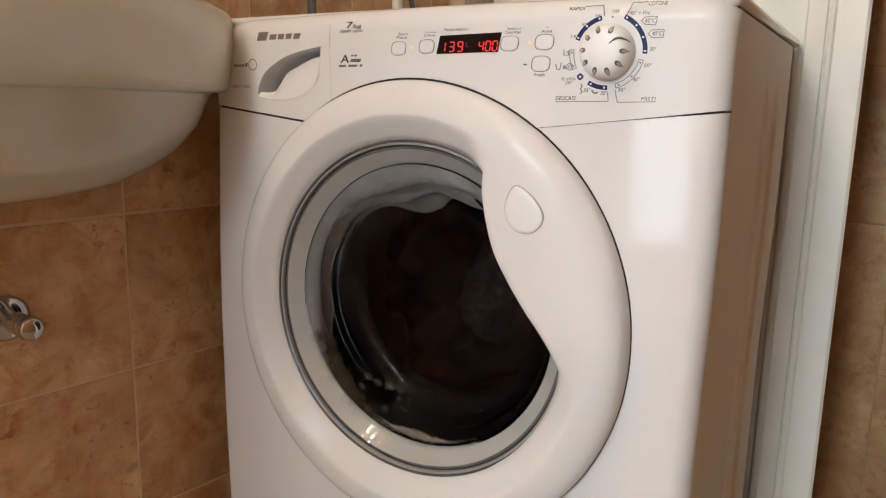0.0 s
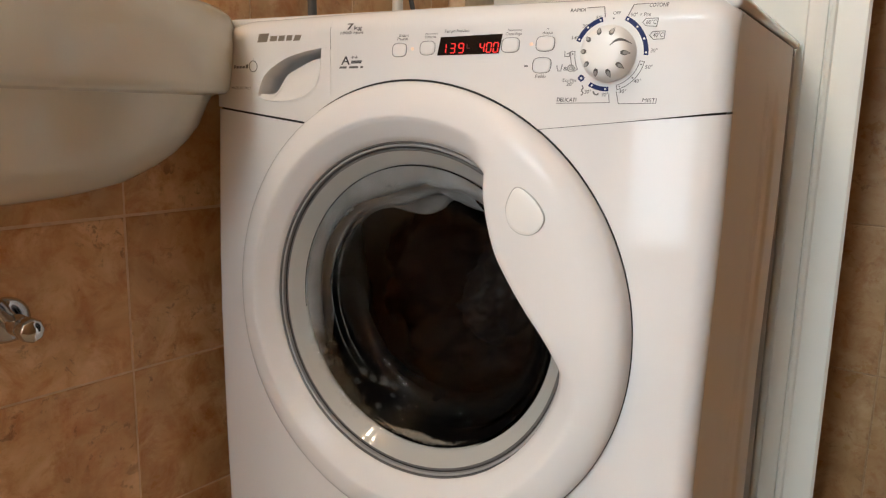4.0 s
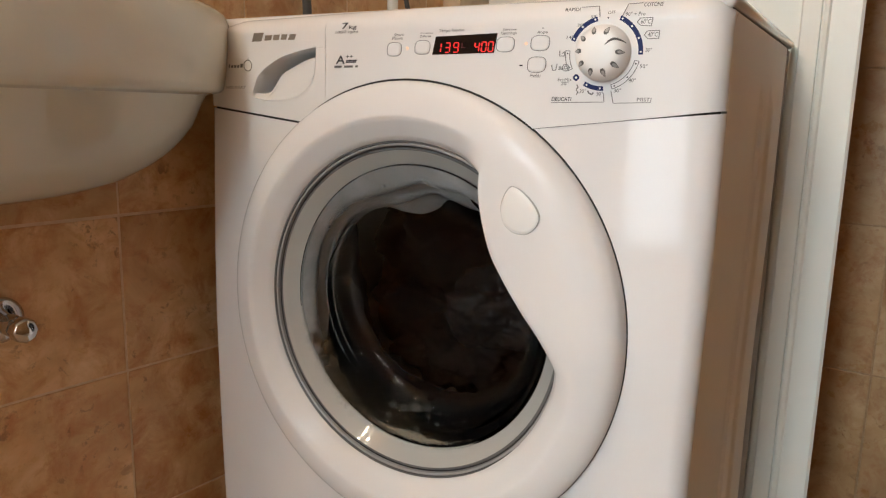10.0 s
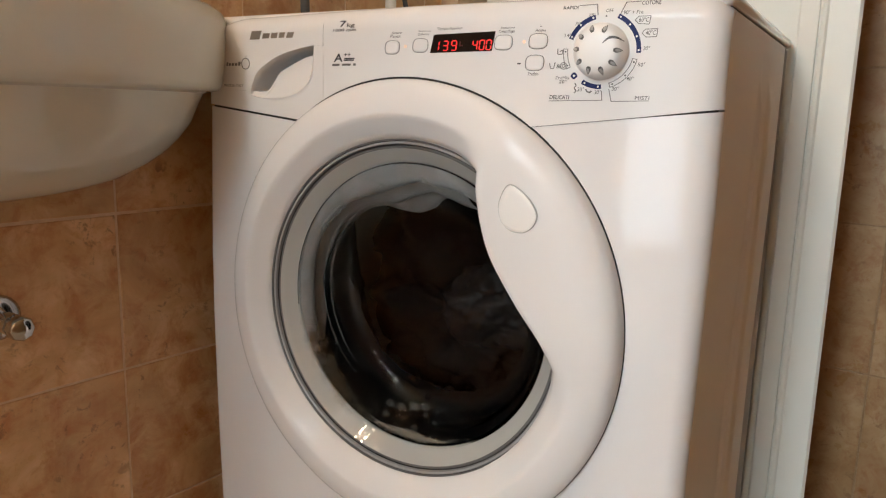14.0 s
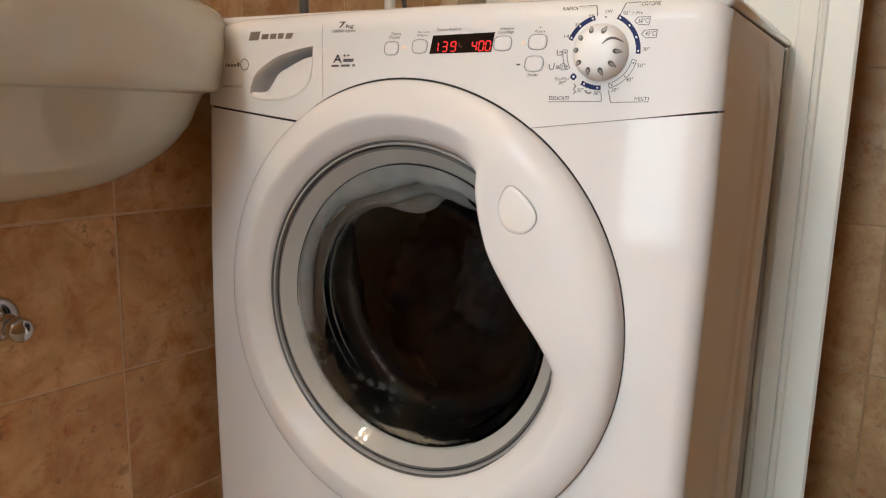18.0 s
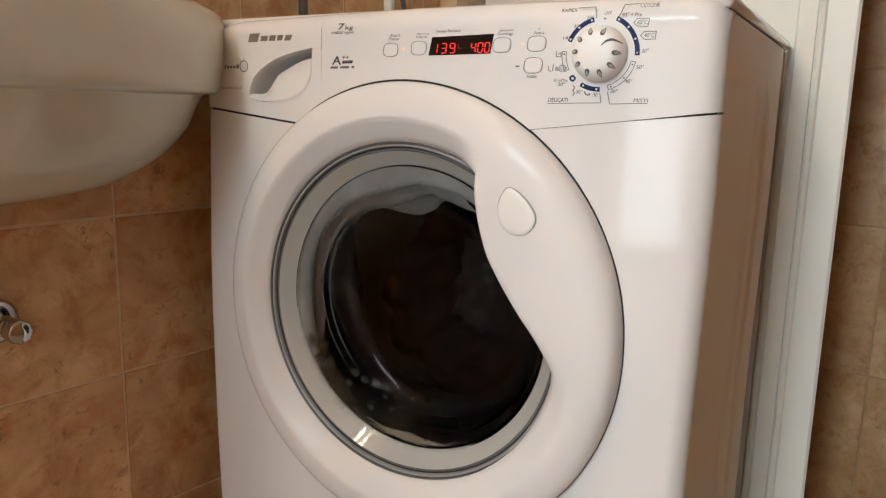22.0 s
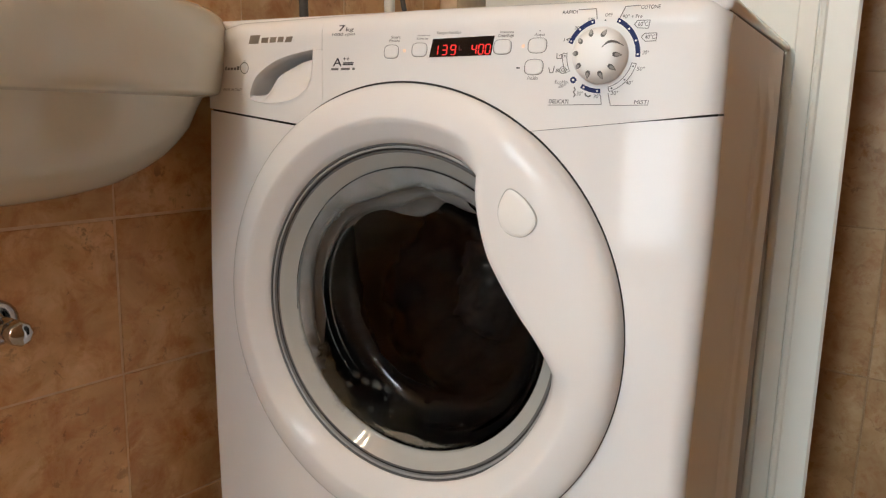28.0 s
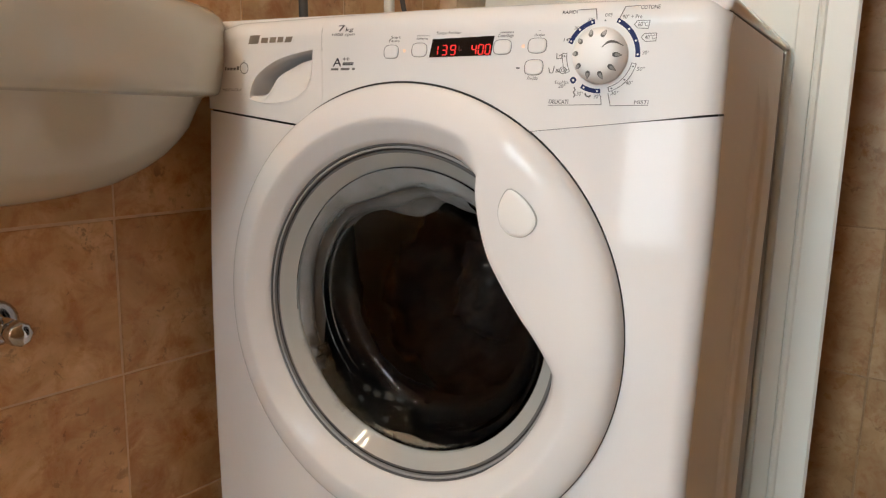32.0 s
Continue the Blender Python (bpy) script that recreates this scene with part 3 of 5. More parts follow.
def drawer_mesh():
    xs = sorted({*[x for x in XS if x < -0.232], *np.linspace(-0.232, XD - 0.0002, 76), -0.2252, -0.1262})
    grid = []
    for x in xs:
        y0, zb = front_y(x) - 0.0015, seam_z(x) + seam_gap(x)
        inside = -0.2252 < x < -0.1262
        zl = along(lo_curve, x) if inside else (0.7513 if x < -0.2 else 0.8000)
        zu = max(zl + 1e-4, along(up_curve, x)) if inside else zl + 1e-4
        sc = along(sc_curve, x) if -0.2293 < x < -0.1262 else zl
        sc = min(sc, zl - 1e-4)
        deep = min(1.0, (zu - zl) / 0.006) * 0.075
        hollow = 0.010 * min(1.0, max(0.0, (zl - sc) / 0.012)) if inside else 0.0
        col = [Vector((x, y0 + 0.008, zb)), Vector((x, y0, zb))]
        col += [Vector((x, y0, zb + (sc - zb) * s)) for s in (0.3, 0.6, 0.9, 1.0)]
        for s in np.linspace(0.06, 1.0, 12):
            w = s * s * (3 - 2 * s)
            lip = -0.0012 * math.exp(-((s - 0.06) / 0.12) ** 2) if inside else 0
            col.append(Vector((x, y0 + hollow * w + lip, sc + (zl - sc) * s)))
        col += [Vector((x, y0 + hollow + (deep - hollow) * s, zl + (zu - zl) * 0.05 * s)) for s in (0.4, 1.0)] if deep > hollow else [col[-1].copy(), col[-1].copy()]
        col += [Vector((x, y0 + max(deep, hollow), zl + (zu - zl) * s)) for s in (0.3, 0.6, 0.97)]
        col += [Vector((x, y0 + max(deep, hollow) * 0.5, zu)), Vector((x, y0 + (0.0008 if inside else 0.0), zu)), Vector((x, y0, zu + 0.0006))]
        col += [Vector((x, y0, zu + 0.0006 + (crown_z(x) - zu - 0.0006) * s)) for s in (0.3, 0.6, 1.0)]
        col += [Vector((x, y0 + 0.022 * (1 - math.cos(a)), crown_z(x) + 0.022 * math.sin(a))) for a in np.linspace(0.15, math.pi / 2, 8)]
        grid.append(col)
    verts, faces = sheet([[p + Vector((edge_shift(p.x, p.z), 0, 0)) for p in r] for r in grid])
    keep = [f for f in faces if (lambda c: (c.x - CX) ** 2 + (c.z - CZ) ** 2 > 0.222 ** 2)(sum((verts[i] for i in f), Vector()) / 4)]
    return mesh("drawer", verts, keep, PLASTIC, True, 38)


drawer = part("detergent_drawer", drawer_mesh(), machine, "closed detergent drawer with a curved finger recess")
gap_rows = [[Vector((XD - 0.001, front_y(XD) + 0.0025, z)), Vector((XD + 0.001, front_y(XD) + 0.0025, z))] for z in (0.70, 0.815)]
part("drawer_joint", mesh("drawer_joint", *sheet(gap_rows), GREYTRIM), drawer)


# ---- the door ----
def polar(r, a, y):
    return Vector((CX + r * math.cos(a), y, CZ + r * math.sin(a)))


R_OUT, R_GLASS = 0.2465, 0.1853
WAVE = [(0.0863, 0.6980), (0.0871, 0.6745), (0.0890, 0.6530), (0.0942, 0.6262), (0.1031, 0.5995), (0.1186, 0.5738), (0.1368, 0.5487), (0.1572, 0.5243), (0.1674, 0.5039), (0.1721, 0.4891)]
wave_polar = sorted((math.atan2(p.y - CZ, p.x - CX), math.hypot(p.x - CX, p.y - CZ)) for p in smooth_path([(a, b, 0) for a, b in WAVE], 80))
A0, A1 = wave_polar[0][0], wave_polar[-1][0]


def inner_radius(a):
    """The ring's inner edge: round, narrowed on one side to fit the camera's view, but for the grip that waves in over
    the glass.
    """
    a = (a + math.pi) % (2 * math.pi) - math.pi
    plain = R_GLASS - 0.004 * max(0.0, math.cos(a)) ** 2
    if A0 < a < A1:
        return min(plain, along(wave_polar, a))
    return plain


def outer_radius(a):
    """The ring's outer edge, fitted to the camera's view: a little taller than it is wide."""
    return R_OUT - 0.0050 * math.cos(a) ** 2 + 0.0045 * max(0.0, -math.sin(a))


def grip(a):
    """How far the broad grip takes over from the plain ring at this angle, 0 to 1."""
    a = (a + math.pi) % (2 * math.pi) - math.pi
    up = min(1.0, max(0.0, (A1 + 0.16 - a) / 0.30))
    low = min(1.0, max(0.0, (a - A0 + 0.20) / 0.42))
    return min(up, low)


def ring_mesh():
    angles = [2 * math.pi * i / 300 for i in range(300)] + [A0 + 0.004, A1 - 0.004]
    angles = sorted({round(a % (2 * math.pi), 5) for a in angles})
    rows = []
    plain = [(1.0, -0.002), (1.0, -0.009), (0.990, -0.0180), (0.965, -0.0222), (0.91, -0.0256), (0.84, -0.0284), (0.76, -0.0306), (0.66, -0.0325), (0.56, -0.0337), (0.49, -0.0343),
             (0.44, -0.0345), (0.40, -0.0341), (0.32, -0.0308), (0.22, -0.0264), (0.10, -0.0209), (0.0, -0.0160), (0.0, -0.002)]
    broad = [(1.0, -0.002), (1.0, -0.009), (0.994, -0.0180), (0.982, -0.0228), (0.955, -0.0268), (0.91, -0.0300), (0.85, -0.0326), (0.77, -0.0348), (0.67, -0.0366), (0.56, -0.0380),
             (0.45, -0.0390), (0.33, -0.0397), (0.20, -0.0400), (0.08, -0.0398), (0.02, -0.0385), (0.0, -0.0350), (0.0, -0.020)]
    for (f0, y0), (f1, y1) in zip(plain, broad):
        row = []
        for a in angles:
            g = grip(a)
            g = g * g * (3 - 2 * g)
            ri = inner_radius(a)
            f, y = f0 + (f1 - f0) * g, y0 + (y1 - y0) * g
            row.append(polar(ri + (outer_radius(a) - ri) * f, a, y))
        rows.append(row)
    return mesh("door_ring", *sheet(rows, True), DOORW, True, 60)


door = part("porthole_door", ring_mesh(), machine, "round white door with a waved grip")


def lathe(profile, n=160):
    return sheet([[polar(r, 2 * math.pi * k / n, y) for k in range(n)] for r, y in profile], True)


# Dark ring laid on the front paints the shadow gap round the door.
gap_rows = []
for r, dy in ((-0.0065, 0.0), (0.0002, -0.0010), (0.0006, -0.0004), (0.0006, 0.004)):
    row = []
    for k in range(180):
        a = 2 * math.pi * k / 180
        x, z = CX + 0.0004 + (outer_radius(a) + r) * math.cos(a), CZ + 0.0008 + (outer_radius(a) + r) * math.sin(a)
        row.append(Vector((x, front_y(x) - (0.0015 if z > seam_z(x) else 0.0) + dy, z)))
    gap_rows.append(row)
part("door_seal", mesh("door_seal", *sheet(gap_rows, True), DARK), door, "dark ring painting the shadow gap round the door")
part("glass_rim", mesh("outer_trim", *lathe([(0.1862, -0.009), (0.1858, -0.0156), (0.1846, -0.0164), (0.1834, -0.0158), (0.1830, -0.011)]), TRIMDARK), door, "dark grey trim round the glass")
part("glass_rim", mesh("glass_rim", *lathe([(0.1831, -0.010), (0.1827, -0.0148), (0.1815, -0.0156), (0.1800, -0.0148), (0.1794, -0.0100)]), GREYTRIM), door, "grey trim round the glass")
part("rim_line", mesh("inner_line", *lathe([(0.1796, -0.0100), (0.1794, -0.0114), (0.1786, -0.0113), (0.1782, -0.0080)]), DARK), door, "dark line round the glass")
part("inner_trim", mesh("inner_trim", *lathe([(0.1784, -0.0085), (0.1780, -0.0110), (0.1768, -0.0114), (0.1756, -0.0108), (0.1752, -0.0085)]), TRIMDARK), door, "dark grey inner trim round the glass")
part("inner_flange", mesh("inner_flange", *lathe([(0.1753, -0.0112), (0.1735, -0.0095), (0.1705, -0.0065), (0.1675, -0.0035), (0.1650, -0.0010), (0.1625, 0.0015), (0.1606, 0.0034), (0.1597, 0.0050), (0.1604, 0.0080)]), FLANGE), door, "satin grey inner flange of the door")
bowl_out = [(0.1606, 0.0030), (0.1592, 0.0060), (0.1548, 0.0120), (0.1490, 0.0190), (0.1478, 0.0212), (0.1440, 0.0285), (0.1400, 0.0380), (0.1348, 0.0470), (0.1285, 0.0540), (0.1195, 0.0585), (0.102, 0.0615), (0.07, 0.0642), (0.035, 0.0656), (0.010, 0.0660)]
bowl_in = [(0.010, 0.0616), (0.035, 0.0612), (0.07, 0.0598), (0.10, 0.0572), (0.1165, 0.0542), (0.1248, 0.0500), (0.1305, 0.0438), (0.1356, 0.0355), (0.1398, 0.0265), (0.1432, 0.0198), (0.1452, 0.0176), (0.1502, 0.0112), (0.1560, 0.0040), (0.1582, 0.0012), (0.1596, 0.0010), (0.1606, 0.0030)]


def bowl_mesh():
    """The bowl's rear and front skins, each closed at its middle, joined at the rim."""
    n = 144
    v, f = lathe(bowl_in[:], n)
    f.append(tuple(range(n)))
    k = len(v)
    v2, f2 = lathe(bowl_out, n)
    v += v2
    f += [tuple(i + k for i in q) for q in f2]
    f.append(tuple(k + (len(bowl_out) - 1) * n + i for i in range(n)))
    bm = bmesh.new()
    bv = [bm.verts.new(p) for p in v]
    for q in f:
        bm.faces.new([bv[i] for i in q])
    bmesh.ops.remove_doubles(bm, verts=bm.verts[:], dist=1e-5)
    for q in bm.verts:          # the floor of the bowl leans: deeper below, shallower above
        w = min(1.0, max(0.0, q.co.y / 0.05))
        q.co.y -= w * 0.16 * (q.co.z - CZ)
        q.co.z -= w * 0.010
    return from_bm("glass_bowl", bm, GLASS, True)


glass = part("glass_bowl", bowl_mesh(), door, "deep clear glass bowl wet with suds")
glass.visible_shadow = False


def glint_line(r, y0):
    """A fine raised line painting a reflection on the bowl's hinge side, tapering out at both ends."""
    rows = []
    for s in np.linspace(0, 1, 60):
        a, w = radians(118 + 108 * s), 0.0006 * min(1.0, 5 * s, 5 * (1 - s))
        ring = []
        for q in range(6):
            p = polar(r + w * math.cos(q * math.pi / 3), a, y0 + w * math.sin(q * math.pi / 3))
            p.y -= 0.16 * y0 / 0.05 * (p.z - CZ)
            p.z -= 0.010 * y0 / 0.05
            ring.append(p)
        rows.append(ring)
    return mesh("glint_line", *sheet(rows, True), GLINTM)


for r, y0 in ((0.1395, 0.0270), (0.1350, 0.0345)):
    part("glint_line", glint_line(r, y0), glass, "fine pale line painting a reflection on the glass").visible_shadow = False


# Egg-shaped push button on the grip.
def egg_mesh(scale, y_of, mat, name, ring=False):
    outline = closed_path([(0.1244, 0.6671, 0), (0.1402, 0.6599, 0), (0.1521, 0.6452, 0), (0.1516, 0.6336, 0), (0.1418, 0.6247, 0), (0.1274, 0.6254, 0), (0.1177, 0.6341, 0), (0.1153, 0.6499, 0)], 64)
    cx, cz = 0.1338, 0.6425
    rows = []
    for s, dy in scale:
        rows.append([Vector((cx + (p.x - cx) * s, y_of + dy, cz + (p.y - cz) * s)) for p in outline])
    v, f = sheet(rows, True)
    if not ring:
        f.append(tuple(range((len(rows) - 1) * 64, len(rows) * 64)))
    return mesh(name, v, f, mat)


part("grip_button_rim", egg_mesh([(1.035, 0.004), (1.035, -0.0004), (1.0, -0.0006), (0.985, 0.004)], -0.0393, EGGLINE, "grip_button_rim", True), door, "thin grey line round the button")
part("grip_button", egg_mesh([(0.99, 0.005), (0.99, -0.0003), (0.96, -0.0007), (0.8, -0.0012), (0.5, -0.0016), (0.2, -0.0018)], -0.0393, BUTTONW, "grip_button"), door, "egg-shaped cream push button")

# Bellows gasket: flange, folds, and a lip shaped across the top to fit the camera's view.
LIP = [(-20, 0.158), (10, 0.156), (30, 0.142), (45, 0.120), (60, 0.1055), (76, 0.1005), (84, 0.1020), (88, 0.1075), (92, 0.1065), (97, 0.1000), (104, 0.0965), (113, 0.0965), (122, 0.1065), (133, 0.129), (149, 0.154), (165, 0.158), (200, 0.158)]


LIP_CURVE = [(q.x, q.y) for q in smooth_path([(a, r, 0) for a, r in LIP], 200)]


def lip(a):
    """Inner edge of the gasket's lip: round, but drawn in across the top, with one fold, to fit the camera's view."""
    d = (math.degrees(a) + 90) % 360 - 90
    return along(LIP_CURVE, d) if -20 < d < 200 else 0.158


def folded(a):
    """1 where the folds stand free, above and on the hinge side; 0 below, where wet cloth lies over them."""
    d = (math.degrees(a) + 60) % 360 - 60
    k = min(1.0, max(0.0, (d + 10) / 40), max(0.0, (250 - d) / 62))
    return k * k * (3 - 2 * k)


def fold_r(y, a):
    """Radius of the bellows at this depth and angle: round folds between sharp grooves."""
    return 0.1690 - 0.0175 * folded(a) * abs(math.sin(math.pi * (y - 0.002) / 0.033)) ** 0.7 + 0.10 * max(0.0, min(y, 0.08) - 0.036)


def gasket_mesh():
    n = 240
    profile = [(0.241, -0.002, 0.0), (0.200, 0.000, 0.0), (0.1785, 0.001, 0.0)]
    for y in np.linspace(0.004, 0.098, 72):
        profile.append((None, y, 0.92 * (y / 0.098) ** 0.8))
    rows = []
    for r, y, w in profile:
        row = []
        for k in range(n):
            a = 2 * math.pi * k / n
            wav = 0.0012 * math.sin(5 * a + y * 90) + 0.0007 * math.sin(11 * a + 1.3)
            ra = fold_r(y, a) if r is None else r
            row.append(polar(ra + (lip(a) - 0.158) * w + wav * min(1, max(0, y / 0.03)), a, y + w * 0.002 * math.sin(7 * a)))
        rows.append(row)
    return mesh("gasket", *sheet(rows, True), RUBBER)


part("door_gasket", gasket_mesh(), machine, "wet grey rubber bellows gasket")
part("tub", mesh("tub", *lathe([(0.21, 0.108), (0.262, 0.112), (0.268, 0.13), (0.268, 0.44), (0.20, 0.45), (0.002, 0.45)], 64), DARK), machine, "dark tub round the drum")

# ---- the drum, turning about its axis ----
drum = new("drum")
drum.parent = machine
drum.location = (CX, 0.28, CZ)
tagged(drum, "dark stainless drum")


def drum_lathe(profile, n=96):
    return sheet([[Vector((r * math.cos(2 * math.pi * k / n), y, r * math.sin(2 * math.pi * k / n))) for k in range(n)] for r, y in profile], True)


part("drum_wall", mesh("drum_wall", *drum_lathe([(0.172, -0.163), (0.205, -0.163), (0.235, -0.155), (0.240, -0.13), (0.240, 0.14), (0.228, 0.152), (0.15, 0.155), (0.10, 0.145), (0.002, 0.145)]), STEEL), drum)
fin_rows = []
for s in np.linspace(-0.13, 0.13, 12):
    k = 1 - (abs(s) / 0.15) ** 4
    fin_rows.append([Vector((w * 0.03, s, -0.239 + 0.055 * k * (1 - abs(w) ** 1.6))) for w in np.linspace(-1, 1, 13)])
fin_me = mesh("lifter", *sheet(fin_rows), STEEL)
for k in range(3):
    part("lifter", fin_me, drum).rotation_euler = (0, radians(120 * k + 30), 0)


# Laundry: crumpled rigid bundles carried round by the drum.
def bundle(seed, size, squash, crumple):
    bm = bmesh.new()
    bmesh.ops.create_icosphere(bm, subdivisions=5, radius=1.0)
    off = Vector((seed * 7.1, seed * 3.7, seed * 1.9))
    for v in bm.verts:
        p = v.co.normalized()
        f = 1 + crumple * (0.9 * noise.noise(p * 1.7 + off) + 0.55 * abs(noise.noise(p * 4.1 + off)) + 0.28 * abs(noise.noise(p * 9.0 + off)) - 0.25)
        v.co = Vector((p.x * squash[0], p.y * squash[1], p.z * squash[2])) * size * f
    return bm


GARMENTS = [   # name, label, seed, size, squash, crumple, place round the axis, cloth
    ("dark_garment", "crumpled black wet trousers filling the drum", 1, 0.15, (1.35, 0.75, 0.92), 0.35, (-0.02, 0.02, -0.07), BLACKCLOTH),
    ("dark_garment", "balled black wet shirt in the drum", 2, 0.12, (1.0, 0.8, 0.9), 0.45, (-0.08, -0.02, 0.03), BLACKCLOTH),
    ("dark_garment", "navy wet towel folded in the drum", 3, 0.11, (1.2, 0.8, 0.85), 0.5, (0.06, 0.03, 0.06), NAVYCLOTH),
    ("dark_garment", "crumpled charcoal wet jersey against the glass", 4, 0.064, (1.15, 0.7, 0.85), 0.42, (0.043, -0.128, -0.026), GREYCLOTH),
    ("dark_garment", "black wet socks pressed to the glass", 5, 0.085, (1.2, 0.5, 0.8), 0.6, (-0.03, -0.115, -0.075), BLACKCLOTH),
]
laundry = []
for name, label, seed, size, squash, crumple, place, mat in GARMENTS:
    bm = bundle(seed, size, squash, crumple)
    for v in bm.verts:
        v.co += Vector(place)
        rr = math.hypot(v.co.x, v.co.z)
        if rr > 0.232:
            v.co.x *= 0.232 / rr
            v.co.z *= 0.232 / rr
        lim = -0.203 if rr < 0.125 else -0.165       # the glass pushes the cloth back
        v.co.y = min(0.14, max(lim, v.co.y))
    ob = new(name, from_bm(name, bm, mat, True))
    ob.location = (CX, 0.28, CZ)
    tagged(ob, label, "laundry", group="laundry in the drum")
    laundry.append(ob)


# Black cloth bunched in the folds between glass and gasket, all round but at the top.
def wedge_mesh():
    rows = []
    n = 110
    for k in range(n + 1):
        s = k / n
        a = radians(148 + (399 - 148) * s)
        taper = min(1.0, 7 * s, 7 * (1 - s)) ** 0.8
        row = []
        for j in range(20):
            w = 2 * math.pi * j / 20
            wob = 1 + 0.20 * noise.noise(Vector((a * 5, w * 1.2, 3.0))) + 0.12 * noise.noise(Vector((a * 13, w * 2, 9.0)))
            k = folded(a)
            r = min(0.1480 + 0.029 * math.cos(w) * taper * wob, 0.1672 - 0.001 * math.sin(9 * a) ** 2)
            y = 0.045 + 0.025 * k + (0.040 - 0.006 * k) * math.sin(w) * taper * wob
            lean = 0.16 * min(1.0, max(0.0, (0.163 - r) / 0.02))
            glass_y = float(np.interp(r + 0.010 * math.sin(a), [0.1195, 0.1285, 0.1348, 0.140, 0.144, 0.149, 0.155, 0.159, 0.175], [0.0585, 0.054, 0.047, 0.038, 0.0285, 0.019, 0.012, 0.006, 0.006]))
            y = max(y, max(glass_y, 0.036 * k) + 0.004 + 0.004 * k - lean * r * math.sin(a))
            row.append(polar(r, a, y))
        rows.append(row)
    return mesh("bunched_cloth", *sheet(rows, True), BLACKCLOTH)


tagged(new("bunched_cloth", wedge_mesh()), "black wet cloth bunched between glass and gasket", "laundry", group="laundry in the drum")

blue_bm = bundle(6, 0.0155, (1.2, 0.7, 0.85), 0.6)
blue_cloth = new("blue_garment", from_bm("blue_garment", blue_bm, BLUECLOTH, True))
blue_cloth.location = (0.03, 0.33, 0.46)
tagged(blue_cloth, "small bright blue wet cloth among dark laundry", "laundry", group="laundry in the drum")

# ---- the basin on the side wall ----
def half_ring(a, b, z, n=56, power=1.796):
    """A D-shaped outline on the wall: half length a along it, reach b from it."""
    pts = []
    for k in range(n + 1):
        w = -math.pi / 2 + math.pi * k / n
        c, s = math.cos(w), math.sin(w)
        pts.append(Vector((V_LEFT + b * abs(c) ** (2 / power) + 0.004, BASIN_U + a * math.copysign(abs(s) ** (2 / power), s), z)))
    return pts


BASIN_U, BASIN_A, BASIN_B = -0.3185, 0.3420, 0.1960
shape = [(0.840, 0.840, 0.8405), (0.900, 0.900, 0.8485), (0.945, 0.945, 0.8485), (0.975, 0.975, 0.8415), (0.992, 0.992, 0.8286), (0.998, 0.998, 0.8087), (0.990, 0.990, 0.7839), (0.974, 0.974, 0.7610), (0.966, 0.966, 0.7541), (0.950, 0.950, 0.7506), (0.925, 0.925, 0.7492), (0.885, 0.885, 0.7472), (0.866, 0.866, 0.7385), (0.826, 0.826, 0.7110), (0.778, 0.778, 0.6930), (0.730, 0.730, 0.6790), (0.668, 0.668, 0.6655), (0.560, 0.560, 0.6485), (0.440, 0.440, 0.6385), (0.315, 0.315, 0.6325), (0.059, 0.059, 0.6285), (0.020, 0.020, 0.6275)]
basin = new("washbasin", mesh("washbasin", *sheet([half_ring(BASIN_A * fa, BASIN_B * fb, z) for fa, fb, z in shape]), CERAMIC))
basin.matrix_world = ROOM
tagged(basin, "white glazed ceramic washbasin hung on the tiled wall", "washbasin")
bowl = [(0.86, 0.86, 0.8430), (0.83, 0.83, 0.8360), (0.80, 0.80, 0.8080), (0.70, 0.71, 0.7600), (0.50, 0.53, 0.7150), (0.25, 0.28, 0.6920), (0.03, 0.05, 0.6880)]
part("bowl", mesh("bowl", *sheet([half_ring(BASIN_A * fa, BASIN_B * fb, z) for fa, fb, z in bowl]), CERAMIC), basin)

# ---- chrome angle valve under the basin ----
valve = new("angle_valve")
valve.matrix_world = ROOM @ pose(V_LEFT, -0.2775, 0.500)
tagged(valve, "small chrome angle valve on the tiled wall", "valve")


def turned(profile, m, n=24):
    rows = [[m @ Vector((r * math.cos(2 * math.pi * k / n), r * math.sin(2 * math.pi * k / n), h)) for k in range(n)] for r, h in profile]
    v, f = sheet(rows, True)
    f += [tuple(range(n)), tuple(range((len(rows) - 1) * n, len(rows) * n))]
    return v, f


OUT = Matrix.Rotation(radians(90), 4, "Y")
part("rosette", mesh("rosette", *turned([(0.026, 0.005), (0.026, 0.007), (0.022, 0.011), (0.012, 0.014)], OUT), CHROME), valve)
part("valve_body", mesh("valve_body", *turned([(0.009, 0.012), (0.009, 0.03), (0.012, 0.032), (0.012, 0.052), (0.010, 0.055)], OUT), CHROME), valve)
part("valve_outlet", mesh("valve_outlet", *turned([(0.008, 0.0), (0.008, 0.012), (0.0095, 0.014), (0.0095, 0.024), (0.005, 0.026), (0.005, 0.036)], pose(0.026, -0.002, 0.004, 38, -8, 0)), CHROME), valve)
part("valve_knob", mesh("valve_knob", *turned([(0.008, 0.050), (0.012, 0.051), (0.0135, 0.053), (0.0135, 0.068), (0.011, 0.071), (0.004, 0.072)], OUT, 8), CHROME), valve, "faceted chrome knob")

